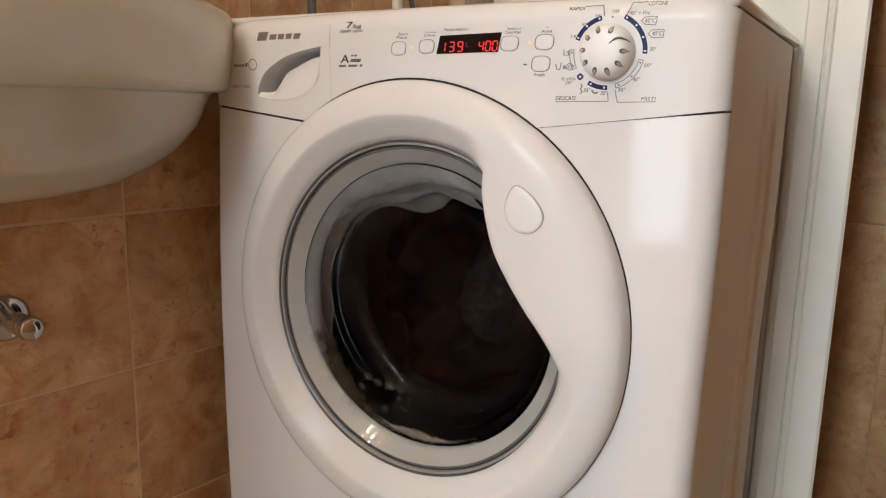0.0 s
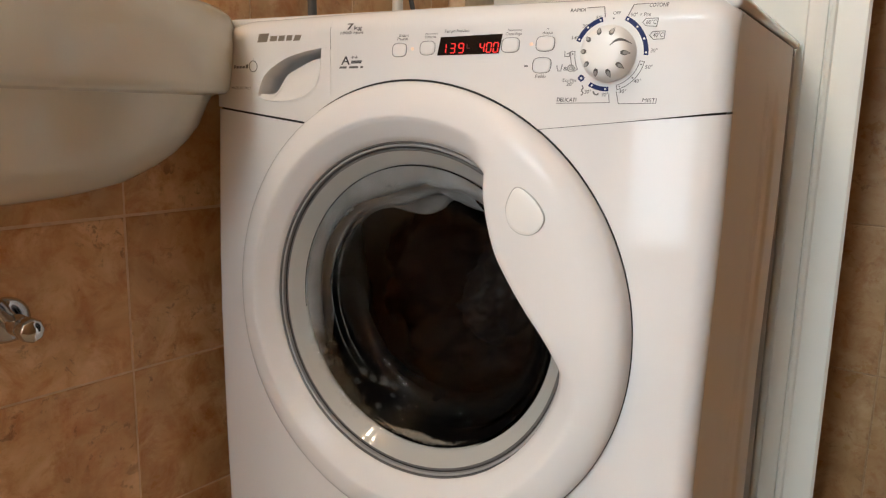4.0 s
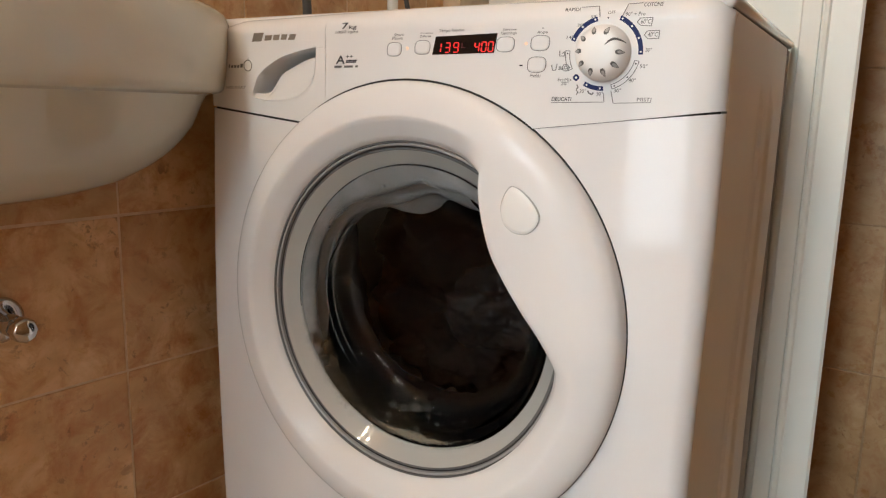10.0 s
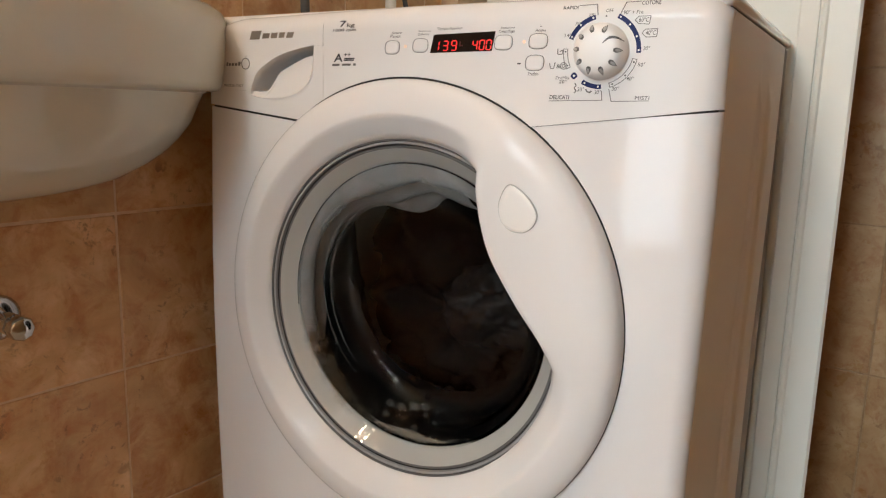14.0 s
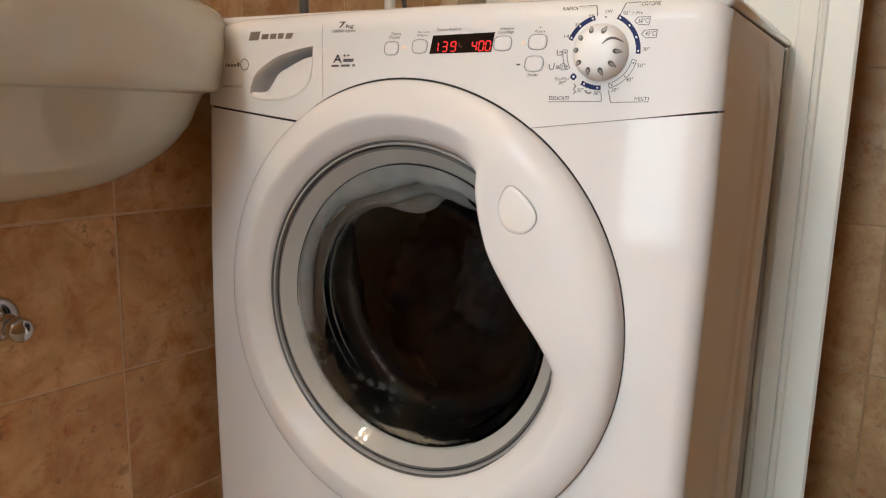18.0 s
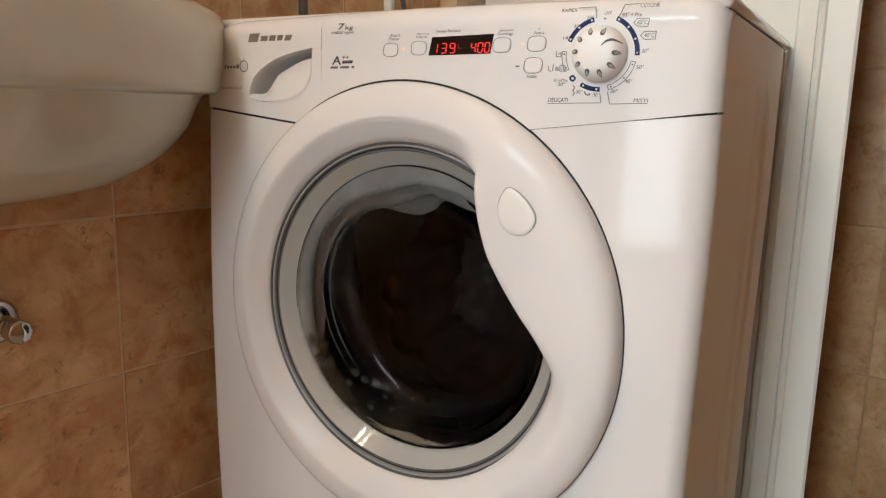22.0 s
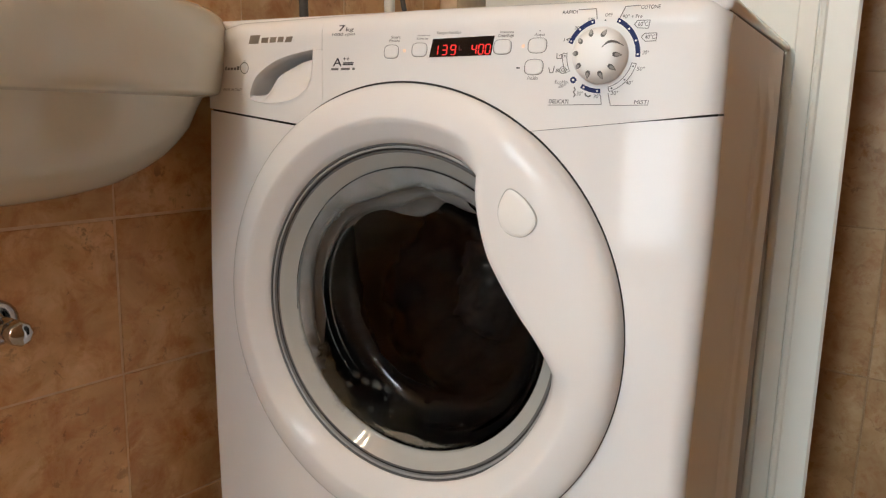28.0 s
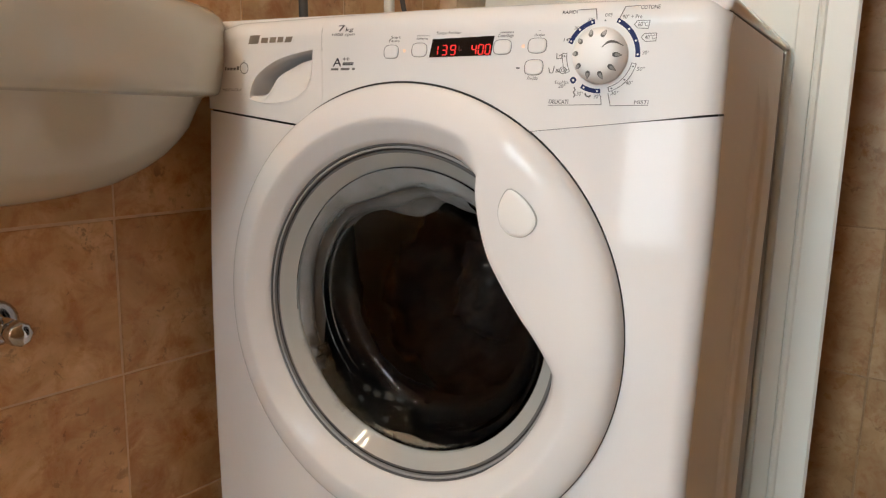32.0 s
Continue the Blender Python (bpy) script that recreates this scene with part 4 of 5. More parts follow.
# ---- hoses behind the machine ----
hose = new("water_hose", mesh("water_hose", *tube(smooth_path([(V_LEFT + 0.018, 0.164, 1.20), (V_LEFT + 0.018, 0.165, 1.05), (V_LEFT + 0.018, 0.167, 0.92), (V_LEFT + 0.02, 0.17, 0.82), (V_LEFT + 0.024, 0.18, 0.70)], 40), 0.0068), HOSEM))
hose.matrix_world = ROOM
tagged(hose, "grey rubber water hose on the wall behind the washing machine", "hose")
part("hose_nut", mesh("hose_nut", *turned([(0.011, 0.0), (0.013, 0.004), (0.013, 0.022), (0.009, 0.028)], pose(V_LEFT + 0.018, 0.164, 1.19), 8), CHROME), hose)
pipe = new("waste_pipe", mesh("waste_pipe", *tube([(V_LEFT + 0.02, 0.356, 0.30), (V_LEFT + 0.02, 0.356, 0.8), (V_LEFT + 0.02, 0.356, 1.30)], 0.009, 20), FRAMEW))
pipe.matrix_world = ROOM
tagged(pipe, "white plastic waste pipe against the tiled wall", "pipe")
cable = new("power_cable", mesh("power_cable", *tube(smooth_path([(V_LEFT + 0.045, 0.335, 1.10), (V_LEFT + 0.046, 0.350, 0.95), (V_LEFT + 0.046, 0.375, 0.87), (V_LEFT + 0.046, 0.41, 0.80), (V_LEFT + 0.05, 0.43, 0.70)], 30), 0.0042, 8), HOSEM))
cable.matrix_world = ROOM
tagged(cable, "dark grey power cable behind the washing machine", "cable")


# ---- control panel: printing, buttons, display, dial ----
def on_panel(x, z, off=0.0004):
    return Vector((x, front_y(x) - 0.0015 - off, z))


def print_mesh(name, polys, mat, off=0.0004):
    """Thin printed shapes on the panel: outlines in panel coordinates, each a few tenths of a millimetre thick."""
    verts, faces = [], []
    for poly in polys:
        n, k = len(poly), len(verts)
        verts += [on_panel(x, z, off) for x, z in poly] + [on_panel(x, z, -0.0003) for x, z in poly]
        faces.append(tuple(range(k, k + n)))
        faces += [(k + i, k + (i + 1) % n, k + n + (i + 1) % n, k + n + i) for i in range(n)]
    return mesh(name, verts, faces, mat, False)


def ribbon(points, width):
    """Quads along a line of panel points."""
    out = []
    for (x0, z0), (x1, z1) in zip(points, points[1:]):
        d = Vector((x1 - x0, z1 - z0))
        n = Vector((-d.y, d.x)).normalized() * width / 2
        out.append([(x0 + n.x, z0 + n.y), (x0 - n.x, z0 - n.y), (x1 - n.x, z1 - n.y), (x1 + n.x, z1 + n.y)])
    return out


def lettering(words, mat, x0, x1, z, cap, shear, bold):
    """Built-in font, fitted between x0 and x1 on the line z."""
    cu = bpy.data.curves.new("lettering", "FONT")
    cu.body, cu.size, cu.resolution_u = words, 1.0, 3
    cu.offset = 0.0 if "M" in words else 0.013 if bold else 0.007
    tmp = new("lettering", cu)
    me = bpy.data.meshes.new_from_object(tmp.evaluated_get(bpy.context.evaluated_depsgraph_get()))
    bpy.data.objects.remove(tmp)
    bpy.data.curves.remove(cu)
    xs = [v.co.x for v in me.vertices]
    lo, hi = min(xs), max(xs)
    sz = cap / 0.72
    for v in me.vertices:
        zz = v.co.y * sz
        v.co = on_panel(x0 + (v.co.x - lo) / (hi - lo) * (x1 - x0 - shear * cap) + shear * zz, z + zz)
    me.materials.clear()
    me.materials.append(mat)
    return part("lettering", me, machine, 'printed "' + words + '"')


TEXTS = [
    ("7", INK, -0.0900, -0.0801, 0.8182, 0.0063, 0.25, 1),
    ("kg", INK, -0.0801, -0.0689, 0.8178, 0.0040, 0.25, 0),
    ("1000 rpm", INK, -0.0986, -0.0674, 0.8135, 0.0029, 0.25, 0),
    ("A", INK, -0.0980, -0.0848, 0.7823, 0.0088, 0.12, 1),
    ("++", INK, -0.0840, -0.0749, 0.7874, 0.0047, 0.1, 1),
    ("Start", INKGREY, -0.0223, -0.0099, 0.8087, 0.0028, 0.15, 0),
    ("Pausa", INKGREY, -0.0243, -0.0112, 0.8054, 0.0028, 0.15, 0),
    ("Partenza", INKGREY, 0.0095, 0.0238, 0.8100, 0.0016, 0.15, 0),
    ("Differita", INKGREY, 0.0089, 0.0219, 0.8067, 0.0022, 0.15, 0),
    ("Tempo Residuo", INKGREY, 0.0308, 0.0589, 0.8113, 0.0027, 0.15, 0),
    ("Selezione", INKGREY, 0.0992, 0.1135, 0.8106, 0.0020, 0.15, 0),
    ("Centrifuga", INKGREY, 0.0971, 0.1136, 0.8071, 0.0026, 0.15, 0),
    ("Acqua", INKGREY, 0.1336, 0.1440, 0.8072, 0.0025, 0.15, 0),
    ("+", INK, 0.1378, 0.1400, 0.8107, 0.0020, 0, 0),
    ("Freddo", INKGREY, 0.1283, 0.1388, 0.7680, 0.0031, 0.15, 0),
    ("RAPIDI", INK, 0.1595, 0.1735, 0.8256, 0.0029, 0.12, 1),
    ("59'", INKGREY, 0.1831, 0.1887, 0.8191, 0.0024, 0.12, 0),
    ("30'", INKGREY, 0.1712, 0.1769, 0.8118, 0.0029, 0.12, 0),
    ("14'", INKGREY, 0.1618, 0.1676, 0.8017, 0.0030, 0.12, 0),
    ("OFF", INKGREY, 0.1980, 0.2049, 0.8220, 0.0029, 0.12, 0),
    ("90° + Pre", INKGREY, 0.2134, 0.2307, 0.8199, 0.0033, 0.12, 0),
    ("60°C", INKGREY, 0.2269, 0.2359, 0.8131, 0.0038, 0.12, 0),
    ("40°C", INKGREY, 0.2334, 0.2424, 0.8022, 0.0038, 0.12, 0),
    ("30°", INKGREY, 0.2324, 0.2381, 0.7895, 0.0033, 0.12, 0),
    ("50°", INKGREY, 0.2285, 0.2353, 0.7758, 0.0033, 0.12, 0),
    ("40°", INKGREY, 0.2196, 0.2260, 0.7638, 0.0034, 0.12, 0),
    ("30°", INKGREY, 0.2073, 0.2138, 0.7549, 0.0034, 0.12, 0),
    ("COTONE", INK, 0.2287, 0.2452, 0.8273, 0.0033, 0.12, 1),
    ("DELICATI", INK, 0.1503, 0.1691, 0.7468, 0.0036, 0.12, 1),
    ("MISTI", INK, 0.2281, 0.2406, 0.7474, 0.0034, 0.12, 0),
    ("EcoMix", INKGREY, 0.1553, 0.1686, 0.7645, 0.0030, 0.12, 1),
    ("20°", INKGREY, 0.1587, 0.1657, 0.7610, 0.0030, 0.12, 1),
    ("30°", INKGREY, 0.1761, 0.1823, 0.7541, 0.0035, 0.12, 0),
    ("30°", INKGREY, 0.1918, 0.1979, 0.7518, 0.0035, 0.12, 0),
    ("&", INKGREY, 0.1553, 0.1596, 0.7745, 0.0035, 0, 0),
    ("MADE IN ITALY", INKGREY, -0.2738, -0.2392, 0.7557, 0.0033, 0.1, 0),
]
for row in TEXTS:
    lettering(*row)
LINES = [
    (INKGREY, [(0.1744, 0.8286), (0.1901, 0.8290), (0.1911, 0.8199)]),
    (INKGREY, [(0.2109, 0.8202), (0.2156, 0.8299), (0.2285, 0.8304)]),
    (INKGREY, [(0.1498, 0.7451), (0.1992, 0.7464), (0.1982, 0.7543)]),
    (INKGREY, [(0.2047, 0.7563), (0.2074, 0.7455), (0.2402, 0.7466)]),
    (INKGREY, [(0.2239, 0.8147), (0.2265, 0.8179), (0.2370, 0.8180), (0.2360, 0.8111), (0.2270, 0.8118), (0.2239, 0.8147)]),
    (INKGREY, [(0.2304, 0.8037), (0.2330, 0.8070), (0.2434, 0.8072), (0.2429, 0.8007), (0.2340, 0.8004), (0.2304, 0.8037)]),
]
for mat, pts in LINES:
    part("printed_line", print_mesh("printed_line", ribbon(pts, 0.00055), mat), machine)


def slanted(x0, x1, z0, z1, lean=0.25):
    s = (z1 - z0) * lean
    return [(x0, z0), (x1 - s, z0), (x1, z1), (x0 + s, z1)]


# Maker's mark and model line, as plain shapes.
part("maker_mark", print_mesh("maker_mark", [slanted(-0.2263, -0.2065, 0.8090, 0.8185, 0.4), slanted(-0.2055, -0.1930, 0.8096, 0.8153, 0.3), slanted(-0.1918, -0.1805, 0.8096, 0.8154, 0.3),
                                             slanted(-0.1792, -0.1690, 0.8096, 0.8154, 0.3), slanted(-0.1678, -0.1552, 0.8092, 0.8152, 0.5)], INKTAUPE), machine, "taupe maker's mark as slanted blocks")
part("model_bars", print_mesh("model_bars", [slanted(-0.1004, -0.0902, 0.7781, 0.7803), slanted(-0.0871, -0.0749, 0.7782, 0.7804), slanted(-0.0719, -0.0681, 0.7783, 0.7805)], INKGREY), machine, "grey printed bars")
part("rating_bars", print_mesh("rating_bars", [slanted(-0.0845, -0.0705, 0.7832, 0.7846), slanted(-0.0838, -0.0698, 0.7849, 0.7862)], INK), machine, "two black rating bars")
GM = (-0.2345, 0.7822)
ring_pts = [(GM[0] + 0.0068 * math.cos(w), GM[1] + 0.0062 * math.sin(w)) for w in [2 * math.pi * k / 28 for k in range(29)]]
part("series_mark", print_mesh("series_mark", [slanted(-0.2685, -0.2655, 0.7800, 0.7842, 0.2), slanted(-0.2645, -0.2600, 0.7800, 0.7830, 0.2), slanted(-0.2590, -0.2545, 0.7800, 0.7830, 0.2), slanted(-0.2535, -0.2490, 0.7800, 0.7830, 0.2),
                                               slanted(-0.2478, -0.2430, 0.7800, 0.7845, 0.2), *ribbon(ring_pts, 0.0009), slanted(-0.2345, -0.2325, 0.7893, 0.7915, 0.8)], INKGREY), machine, "grey series mark with a ring")
part("minus_mark", print_mesh("minus_mark", [[(0.1170, 0.7781), (0.1204, 0.7781), (0.1204, 0.7793), (0.1170, 0.7793)]], INK), machine)


# Push buttons: a grey outline round a barrel-shaped cap.
def barrel(w, h, s, n=40):
    out = []
    for k in range(n):
        a = 2 * math.pi * k / n
        c, d = math.cos(a), math.sin(a)
        x = math.copysign(abs(c) ** 0.42, c) * w / 2 * s
        z = math.copysign(abs(d) ** 0.42, d) * h / 2 * s
        out.append((x * (1 - 0.10 * (z / (h / 2)) ** 2) + 0.06 * z, z * (1 - 0.14 * (x / (w / 2)) ** 2)))
    return out


def button_mesh(levels, x, z, w, h, mat, cap):
    rows = [[on_panel(x + px, z + pz, off) for px, pz in barrel(w, h, s)] for s, off in levels]
    v, f = sheet(rows, True)
    if cap:
        f.append(tuple(range((len(rows) - 1) * 40, len(rows) * 40)))
    return mesh("push_button", v, f, mat)


BUTTONS = [(-0.0218, 0.7958, 0.0180, 0.0140), (0.0118, 0.7970, 0.0182, 0.0140), (0.1022, 0.7980, 0.0188, 0.0142), (0.1368, 0.7986, 0.0186, 0.0142), (0.1342, 0.7793, 0.0186, 0.0146)]
for x, z, w, h in BUTTONS:
    knob = part("push_button", button_mesh([(0.93, -0.002), (0.93, 0.0003), (0.90, 0.0007), (0.80, 0.0009), (0.5, 0.0010)], x, z, w, h, PLASTIC, True), machine, "white push button outlined in grey")
    part("button_outline", button_mesh([(1.0, -0.001), (1.0, 0.0004), (0.945, 0.0004), (0.94, -0.002)], x, z, w, h, NOTCHM, False), knob)
for x, z in ((-0.0059, 0.7966), (0.1231, 0.7984)):
    rows = [[on_panel(x + 0.0016 * s * math.cos(w), z + 0.0016 * s * math.sin(w), off) for w in [2 * math.pi * k / 16 for k in range(16)]] for s, off in ((1, -0.001), (0.9, 0.0005), (0.5, 0.0008))]
    v, f = sheet(rows, True)
    f.append(tuple(range(32, 48)))
    part("indicator_light", mesh("indicator_light", v, f, AMBER), machine, "small glowing amber indicator light")

# Display window with red figures.
DISPLAY = [(0.0235, 0.7896), (0.0275, 0.8070), (0.0940, 0.8085), (0.0905, 0.7906)]
display = part("display", print_mesh("display", [DISPLAY], SCREEN, 0.0008), machine, "black slanted display with red figures")
SEG = {"0": "abcdef", "1": "bc", "3": "abgcd", "4": "fgbc", "9": "abcdfg"}


def figure(ch, x, z, w, h, lean=0.12):
    """Seven-segment figure from its lower left corner."""
    t, e = 0.0009, 0.0005
    at = {"a": ((e, h), (w - e, h)), "g": ((e, h / 2), (w - e, h / 2)), "d": ((e, 0), (w - e, 0)), "f": ((0, h / 2 + e), (0, h - e)), "e": ((0, e), (0, h / 2 - e)),
          "b": ((w, h / 2 + e), (w, h - e)), "c": ((w, e), (w, h / 2 - e))}
    polys = []
    for s in SEG[ch]:
        (x0, z0), (x1, z1) = at[s]
        for q in ribbon([(x + x0 + lean * z0, z + z0), (x + x1 + lean * z1, z + z1)], t):
            polys.append(q)
    return polys


for ch, x, w in (("1", 0.0290, 0.0040), ("3", 0.0378, 0.0052), ("9", 0.0472, 0.0052), ("4", 0.0702, 0.0046), ("0", 0.0774, 0.0048), ("0", 0.0846, 0.0048)):
    part("figure", print_mesh("figure", figure(ch, x, 0.7918, w, 0.0088), REDLED, 0.0013), display, "glowing red figure " + ch)
part("figure", print_mesh("figure", ribbon([(0.0570, 0.8000), (0.0566, 0.7960), (0.0598, 0.7960)], 0.0010), REDDIM, 0.0013), display, "dim unlit red mark")

# Programme dial with its printed arcs.
DX, DZ = 0.196, 0.789


def arc_poly(a0, a1, r0, r1, n=18):
    ang = [radians(a0 + (a1 - a0) * k / n) for k in range(n + 1)]
    return [[(DX + r * math.cos(w), DZ + r * math.sin(w)) for r, w in ((r0, u), (r1, u), (r1, v), (r0, v))] for u, v in zip(ang, ang[1:])]


def spots(angles, r, size):
    return [[(DX + r * math.cos(radians(a)) + size * math.cos(w), DZ + r * math.sin(radians(a)) + size * math.sin(w)) for w in [2 * math.pi * k / 10 for k in range(10)]] for a in angles]


for a0, a1, dots, ra in ((159, 103, (155, 131, 107), 0.0300), (-3, 66, (1, 22, 43, 62), 0.0326), (-121, -87, (-116, -92), 0.0308)):
    part("dial_arc", print_mesh("dial_arc", arc_poly(a0, a1, ra - 0.0020, ra + 0.0020), INKBLUE), machine, "dark blue printed arc")
    part("dial_dots", print_mesh("dial_dots", spots(dots, ra, 0.0009), PLASTIC, 0.0007), machine)
for a0, a1, dots, ra in ((-73, -13, (-68, -43, -18), 0.0306), (176, 206, (180, 202), 0.0326)):
    edge = arc_poly(a0, a1, ra - 0.0022, ra - 0.0017) + arc_poly(a0, a1, ra + 0.0017, ra + 0.0022)
    for a in (a0, a1):
        edge += arc_poly(a - 0.5, a + 0.5, ra - 0.0022, ra + 0.0022, 1)
    part("dial_arc", print_mesh("dial_arc", edge, INKGREY), machine, "outlined printed arc")
    part("dial_dots", print_mesh("dial_dots", spots(dots, ra, 0.0007), INK), machine)
R_ARC = 0.0318
ex, ez = DX + R_ARC * math.cos(radians(-138)), DZ + R_ARC * math.sin(radians(-138))
part("dial_dots", print_mesh("dial_dots", ribbon([(ex, ez + 0.0026), (ex + 0.0026, ez), (ex, ez - 0.0026), (ex - 0.0026, ez), (ex, ez + 0.0026)], 0.0016), INKBLUE), machine, "dark printed diamond")
part("dial_dots", print_mesh("dial_dots", spots((85,), 0.0300, 0.0007), INK), machine)
ICONS = [*ribbon([(0.1560, 0.7915), (0.1560, 0.7868), (0.1605, 0.7868), (0.1605, 0.7905), (0.1580, 0.7890)], 0.0006), *ribbon([(0.1488, 0.7790), (0.1498, 0.7742), (0.1528, 0.7742), (0.1540, 0.7800)], 0.0006),
         *ribbon([(0.1622 + 0.003 * math.cos(w), 0.7765 + 0.003 * math.sin(w)) for w in [k * math.pi / 7 for k in range(15)]], 0.0006), *ribbon([(0.1622 + 0.0014 * math.cos(w), 0.7765 + 0.0014 * math.sin(w)) for w in [k * math.pi / 4 for k in range(9)]], 0.0005),
         *ribbon([(0.1735, 0.7615), (0.1748, 0.7590), (0.1730, 0.7570), (0.1750, 0.7545), (0.1732, 0.7525)], 0.0008), *ribbon([(0.1838, 0.7560), (0.1852, 0.7538), (0.1878, 0.7530), (0.1890, 0.7545)], 0.0012)]
part("printed_symbols", print_mesh("printed_symbols", ICONS, INKGREY), machine, "small grey care symbols")

dial = new("programme_dial")
dial.parent = machine
dial.location = on_panel(DX, DZ, 0)
dial.rotation_euler = (0, 0, radians(3.5))
dial.scale = (0.95, 1, 0.95)
tagged(dial, "white round programme dial with grey grip notches")


def dial_lathe(profile, n=64):
    rows = [[Vector((r * math.cos(2 * math.pi * k / n), -h, r * math.sin(2 * math.pi * k / n))) for k in range(n)] for r, h in profile]
    v, f = sheet(rows, True)
    f.append(tuple(range((len(rows) - 1) * n, len(rows) * n)))
    return v, f


DIAL_H = [(0.004, 0.0190), (0.010, 0.0189), (0.0145, 0.0185), (0.0175, 0.0178), (0.0200, 0.0164), (0.0220, 0.0142), (0.0236, 0.0112), (0.0248, 0.0076), (0.0256, 0.0040), (0.0260, 0.0)]
part("dial_body", mesh("dial_body", *dial_lathe(DIAL_H[::-1]), BUTTONW), dial)


def radial_strip(name, r0, r1, width, lift, mat, n=14):
    """A pointed-oval mark lying along a radius of the dial."""
    rows = []
    for s in np.linspace(0, 1, n):
        r = r0 + (r1 - r0) * s
        h = along(DIAL_H, r)
        w = width * math.sin(math.pi * min(1.0, 0.08 + 0.92 * s) ** 0.8) + 0.0002
        rows.append([Vector((r, -h - up, q * w)) for q, up in ((-1.15, -0.0006), (-1.0, lift), (-0.45, lift * 0.6), (0.45, lift * 0.6), (1.0, lift), (1.15, -0.0006))])
    return mesh(name, *sheet(rows), mat)


notch_me = radial_strip("grip_notch", 0.0158, 0.0232, 0.0019, 0.0004, NOTCHM)
core_me = radial_strip("notch_core", 0.0178, 0.0226, 0.0011, 0.0007, NOTCHCORE)
for k in range(10):
    if k != 1:
        notch = part("grip_notch", notch_me, dial, "dark grey grip notch")
        notch.rotation_euler = (0, radians(-36 * k + 2), 0)
        part("notch_core", core_me, notch, "lighter grey middle of the notch")
pointer_rows = []
for s in np.linspace(0, 1, 22):          # a curved ridge that sweeps out to the dial's edge
    r, a = 0.0085 + 0.0160 * s, radians(44 - 26 * s + 9 * math.sin(math.pi * s))
    w = 0.0004 + 0.0011 * math.sin(math.pi * s ** 1.6)
    out, side = Vector((math.cos(a), 0, math.sin(a))), Vector((-math.sin(a), 0, math.cos(a)))
    pointer_rows.append([out * r + side * (q * w) + Vector((0, -along(DIAL_H, r) - up, 0)) for q, up in ((-1.1, -0.0006), (-0.8, 0.0005), (0.0, 0.0009), (0.8, 0.0005), (1.1, -0.0006))])
part("pointer", mesh("pointer", *sheet(pointer_rows), NOTCHM), dial, "grey curved pointer ridge")

# ---- suds at the lower edge of the glass ----
def blob_mesh(name, centres, mat, sub=2):
    """Many small balls in one mesh."""
    bm = bmesh.new()
    bmesh.ops.create_icosphere(bm, subdivisions=sub, radius=1.0)
    ball = [v.co.copy() for v in bm.verts]
    skin = [[v.index for v in f.verts] for f in bm.faces]
    bm.free()
    verts, faces = [], []
    for p, r in centres:
        k = len(verts)
        verts += [p + v * r for v in ball]
        faces += [tuple(k + i for i in f) for f in skin]
    return mesh(name, verts, faces, mat, True, 180)


rng = random.Random(5)
foam = []
for k in range(900):
    a = radians(rng.gauss(269, 8.5))
    thick = 0.0075 * math.exp(-((math.degrees(a) - 268) / 11) ** 2) + 0.001
    foam.append((polar(0.1560 - rng.uniform(0, thick), a, rng.uniform(0.006, 0.014)), rng.choice((0.0004, 0.0006, 0.0008, 0.0011))))
suds = new("soap_suds", blob_mesh("soap_suds", foam, FOAMM))
tagged(suds, "clump of pale soap suds below the glass", "suds", kind="stuff")
drops = []
for k in range(18):
    a = radians(rng.uniform(215, 290))
    drops.append((polar(rng.uniform(0.128, 0.150), a, 0.0), rng.choice((0.0006, 0.0009, 0.0012, 0.0018))))


def bowl_back(r):
    """Depth of the glass's rear face at this radius."""
    return float(np.interp(r, [p[0] for p in reversed(bowl_out)], [p[1] for p in reversed(bowl_out)]))


drops = [(Vector((p.x, bowl_back(math.hypot(p.x - CX, p.z - CZ)) * (1 - 3.2 * (p.z - CZ)) + 0.0005, p.z)), r) for p, r in drops]
bubbles = new("soap_bubbles", blob_mesh("soap_bubbles", drops, BUBBLEM, 2))
tagged(bubbles, "small soap bubbles clinging to the glass", "bubbles", kind="stuff")

# Brown soap residue that the water left on the folds.
residue = []
for k in range(260):
    a = radians(rng.gauss(226, 13))
    y = rng.uniform(0.004, 0.030)
    residue.append((polar(fold_r(y, a) - rng.uniform(0.0, 0.004), a, y), rng.choice((0.0045, 0.0060, 0.0080))))
tagged(new("soap_residue", blob_mesh("soap_residue", residue, RESIDUEM, 1)), "brown soap residue on the rubber folds", "suds", kind="stuff")

# Larger bubbles that slide along the glass while the drum turns.
film_bm = bmesh.new()
for k in range(11):
    a, r = radians(rng.uniform(229, 256)), rng.uniform(0.138, 0.152)
    p = polar(r, a, 0.0)
    p.y = bowl_back(r) * (1 - 3.2 * (p.z - CZ)) + 0.0022
    size = rng.choice((0.0026, 0.0036, 0.0050, 0.0066))
    bmesh.ops.create_icosphere(film_bm, subdivisions=3, radius=size, matrix=Matrix.Translation((p.x - CX, p.y, p.z - CZ)) @ Matrix.Diagonal((1.0, 0.35, rng.uniform(0.8, 1.0), 1.0)))
sliding = new("sliding_bubbles", from_bm("sliding_bubbles", film_bm, BUBBLEM, True))
sliding.location = (CX, 0, CZ)
tagged(sliding, "thin soap bubbles sliding along the glass", "bubbles", kind="stuff")

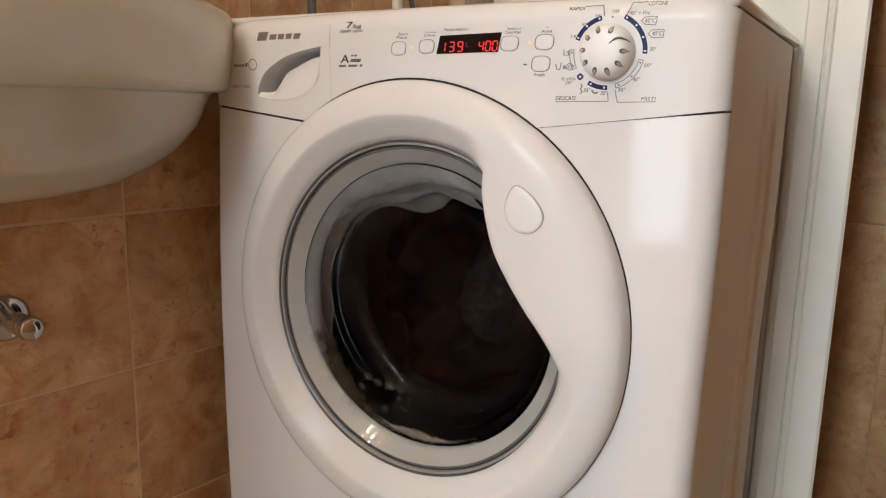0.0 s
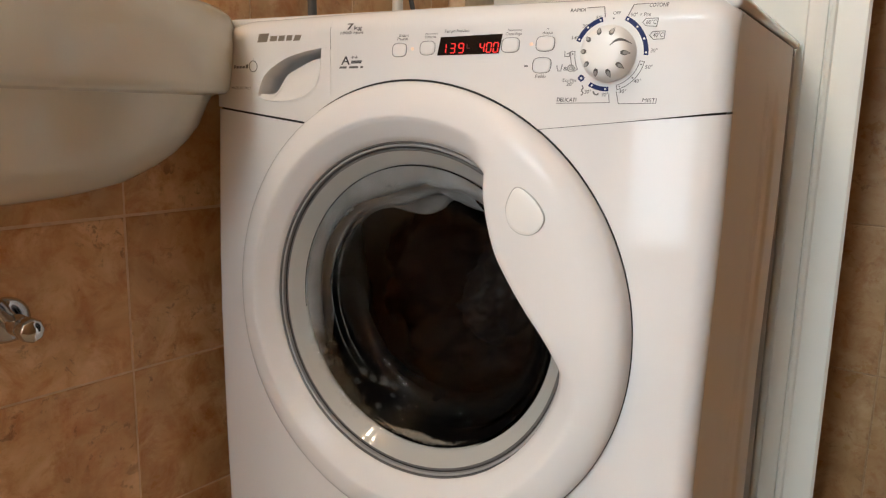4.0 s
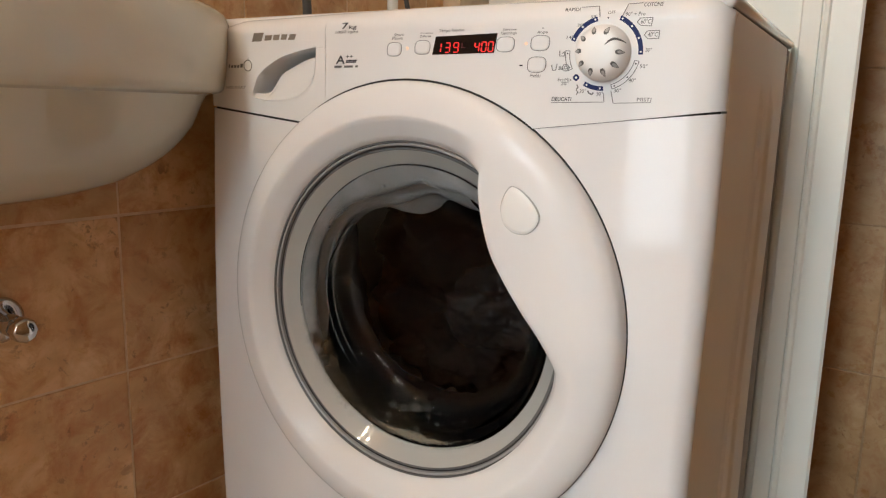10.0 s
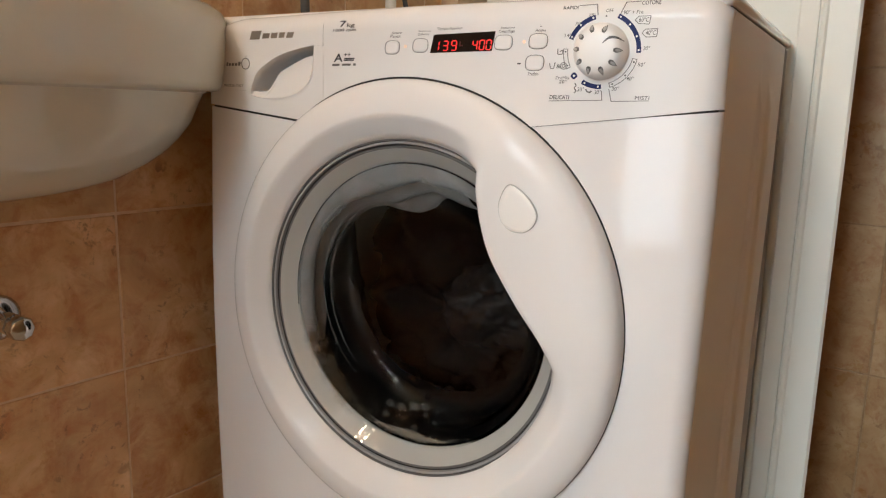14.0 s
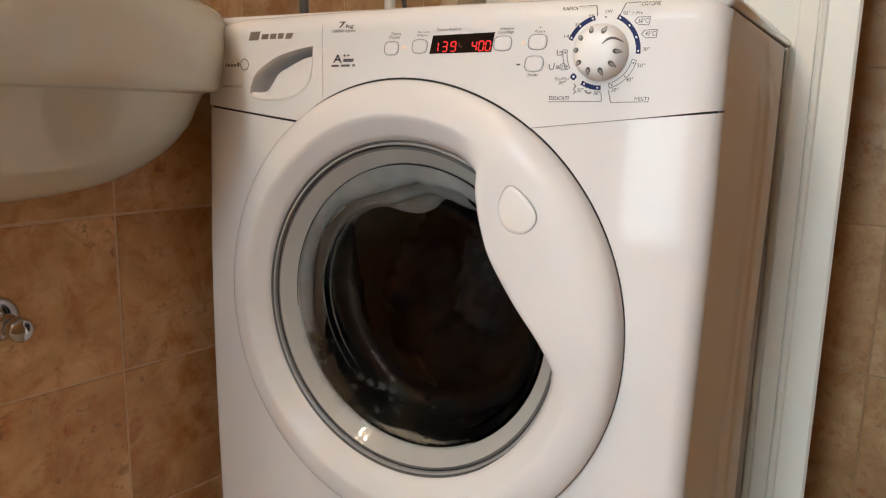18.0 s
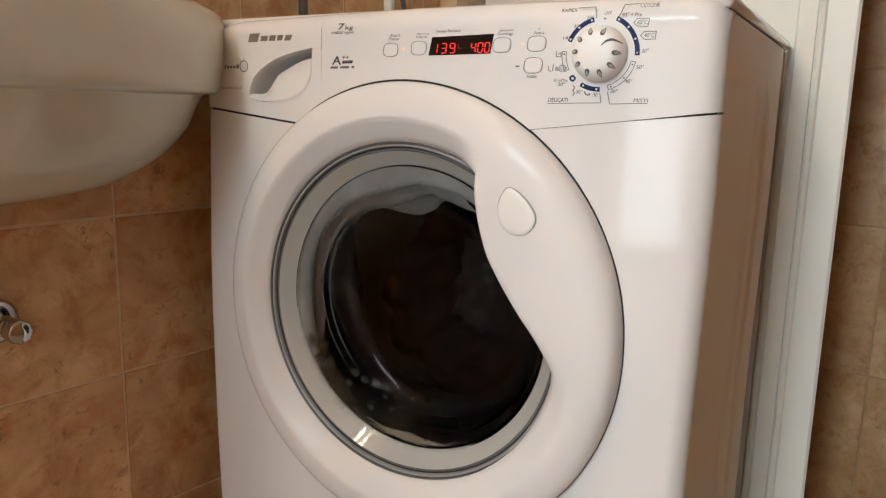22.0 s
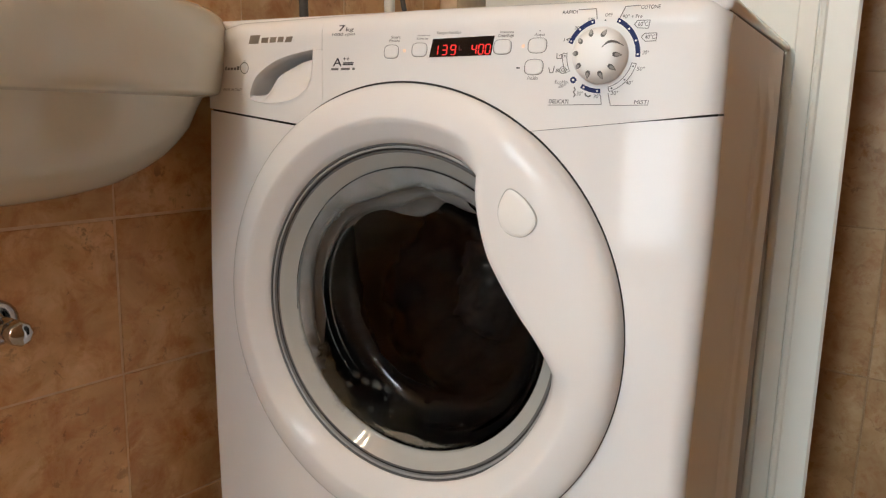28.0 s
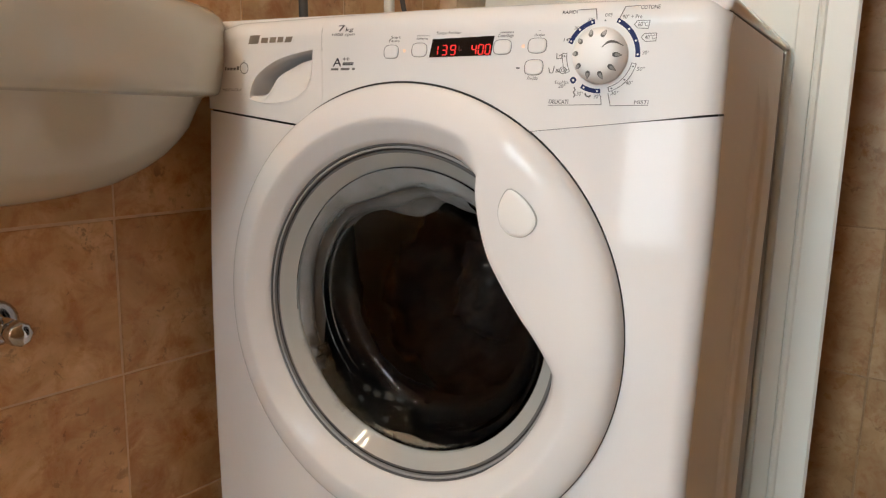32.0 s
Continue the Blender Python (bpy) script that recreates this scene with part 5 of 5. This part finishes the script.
# Chalky water marks left on the gasket's folds.
marks = []
for a0, a1, y0, y1, count in ((84, 93, 0.012, 0.020, 40), (132, 152, 0.011, 0.023, 150), (104, 116, 0.012, 0.018, 20)):
    for k in range(count):
        a, y = radians(rng.uniform(a0, a1)), rng.uniform(y0, y1)
        r = fold_r(y, a) + (lip(a) - 0.158) * 0.92 * (y / 0.098) ** 0.8
        marks.append((polar(r - 0.0004, a, y), rng.choice((0.0006, 0.0010, 0.0016, 0.0022))))
tagged(part("water_marks", blob_mesh("water_marks", marks, CHALKM, 1), machine, "chalky water marks on the gasket"), kind="stuff")

# Lamp lights: two clusters of four.
led_me = blob_mesh("bulb", [(Vector((0, 0, 0)), 0.025)], LEDGLOW, 2)
for k in range(8):
    q = k % 4
    part("bulb", led_me, lamp_ob, "small glowing lamp bulb").location = (-0.20 + 0.16 * (q % 2), -1.66 + 0.44 * (k // 4) + 0.17 * (q // 2), CEIL - 0.075)


# ---- what moves: the drum and its laundry ----
def drum_angle(t):
    """Degrees turned about the axis: tumbling one way, a long rest, then the other way."""
    if t < 5.0:
        return -360.0 * (5.0 - t) - 30.0
    if t < 5.2:
        return -30.0 * ((5.2 - t) / 0.2) ** 1.5
    if t < 17.6:
        return 0.0
    if t < 18.0:
        return -48.6 * ((t - 17.6) / 0.4) ** 1.8
    return -48.6 - 360.0 * (t - 18.0)


# Moments at which the blue cloth is flung against the glass: seconds, place across and height.
FLUNG = [(18.4, -0.066, 0.570), (18.8, -0.117, 0.508), (19.4, -0.086, 0.566), (19.8, -0.054, 0.570), (20.4, 0.012, 0.583), (23.0, 0.022, 0.565), (28.4, 0.006, 0.521), (28.5, -0.073, 0.498), (29.4, 0.005, 0.536), (29.5, -0.066, 0.487), (31.5, 0.025, 0.523)]


def motions():
    rows = []
    for i in range(321):
        t = i / 10
        moving = t < 5.8 or t > 17.2
        if moving and i % 2 == 0 or not moving and i % 20 == 0 or i == 320:
            rows.append((t, drum_angle(t)))
    for ob in (drum, *laundry):
        walk(ob, [(t, pose(CX, 0.28, CZ, 0, a, 0)) for t, a in rows])
    path = [(0.0, pose(0.06, 0.33, 0.46, 0, 0, 0)), (5.2, pose(0.03, 0.33, 0.46, 0, 40, 0)), (17.6, pose(0.03, 0.33, 0.46, 0, 40, 0))]
    for t, x, z in FLUNG:
        if t - 0.15 > path[-1][0] + 0.06:
            path.append((t - 0.15, pose(x + 0.06, 0.30, z + 0.02, 0, 20, 0)))
        path.append((t, pose(x, 0.098, z, 0, 60, 0)))
        if t not in (28.4, 29.4):
            path.append((t + 0.15, pose(x - 0.09, 0.30, z - 0.05, 0, 90, 0)))
    path.append((32.0, pose(0.0, 0.32, 0.45, 0, 60, 0)))
    walk(blue_cloth, path)
    slide = []
    for t in range(33):
        if 7 <= t <= 17:
            slide.append((t, -20.0))
        else:
            slide.append((t, 5.0 * math.sin(2.1 * t) - (12.0 if t == 6 else 0.0)))
    walk(sliding, [(t, pose(CX, 0, CZ, 0, a, 0)) for t, a in slide])


motions()
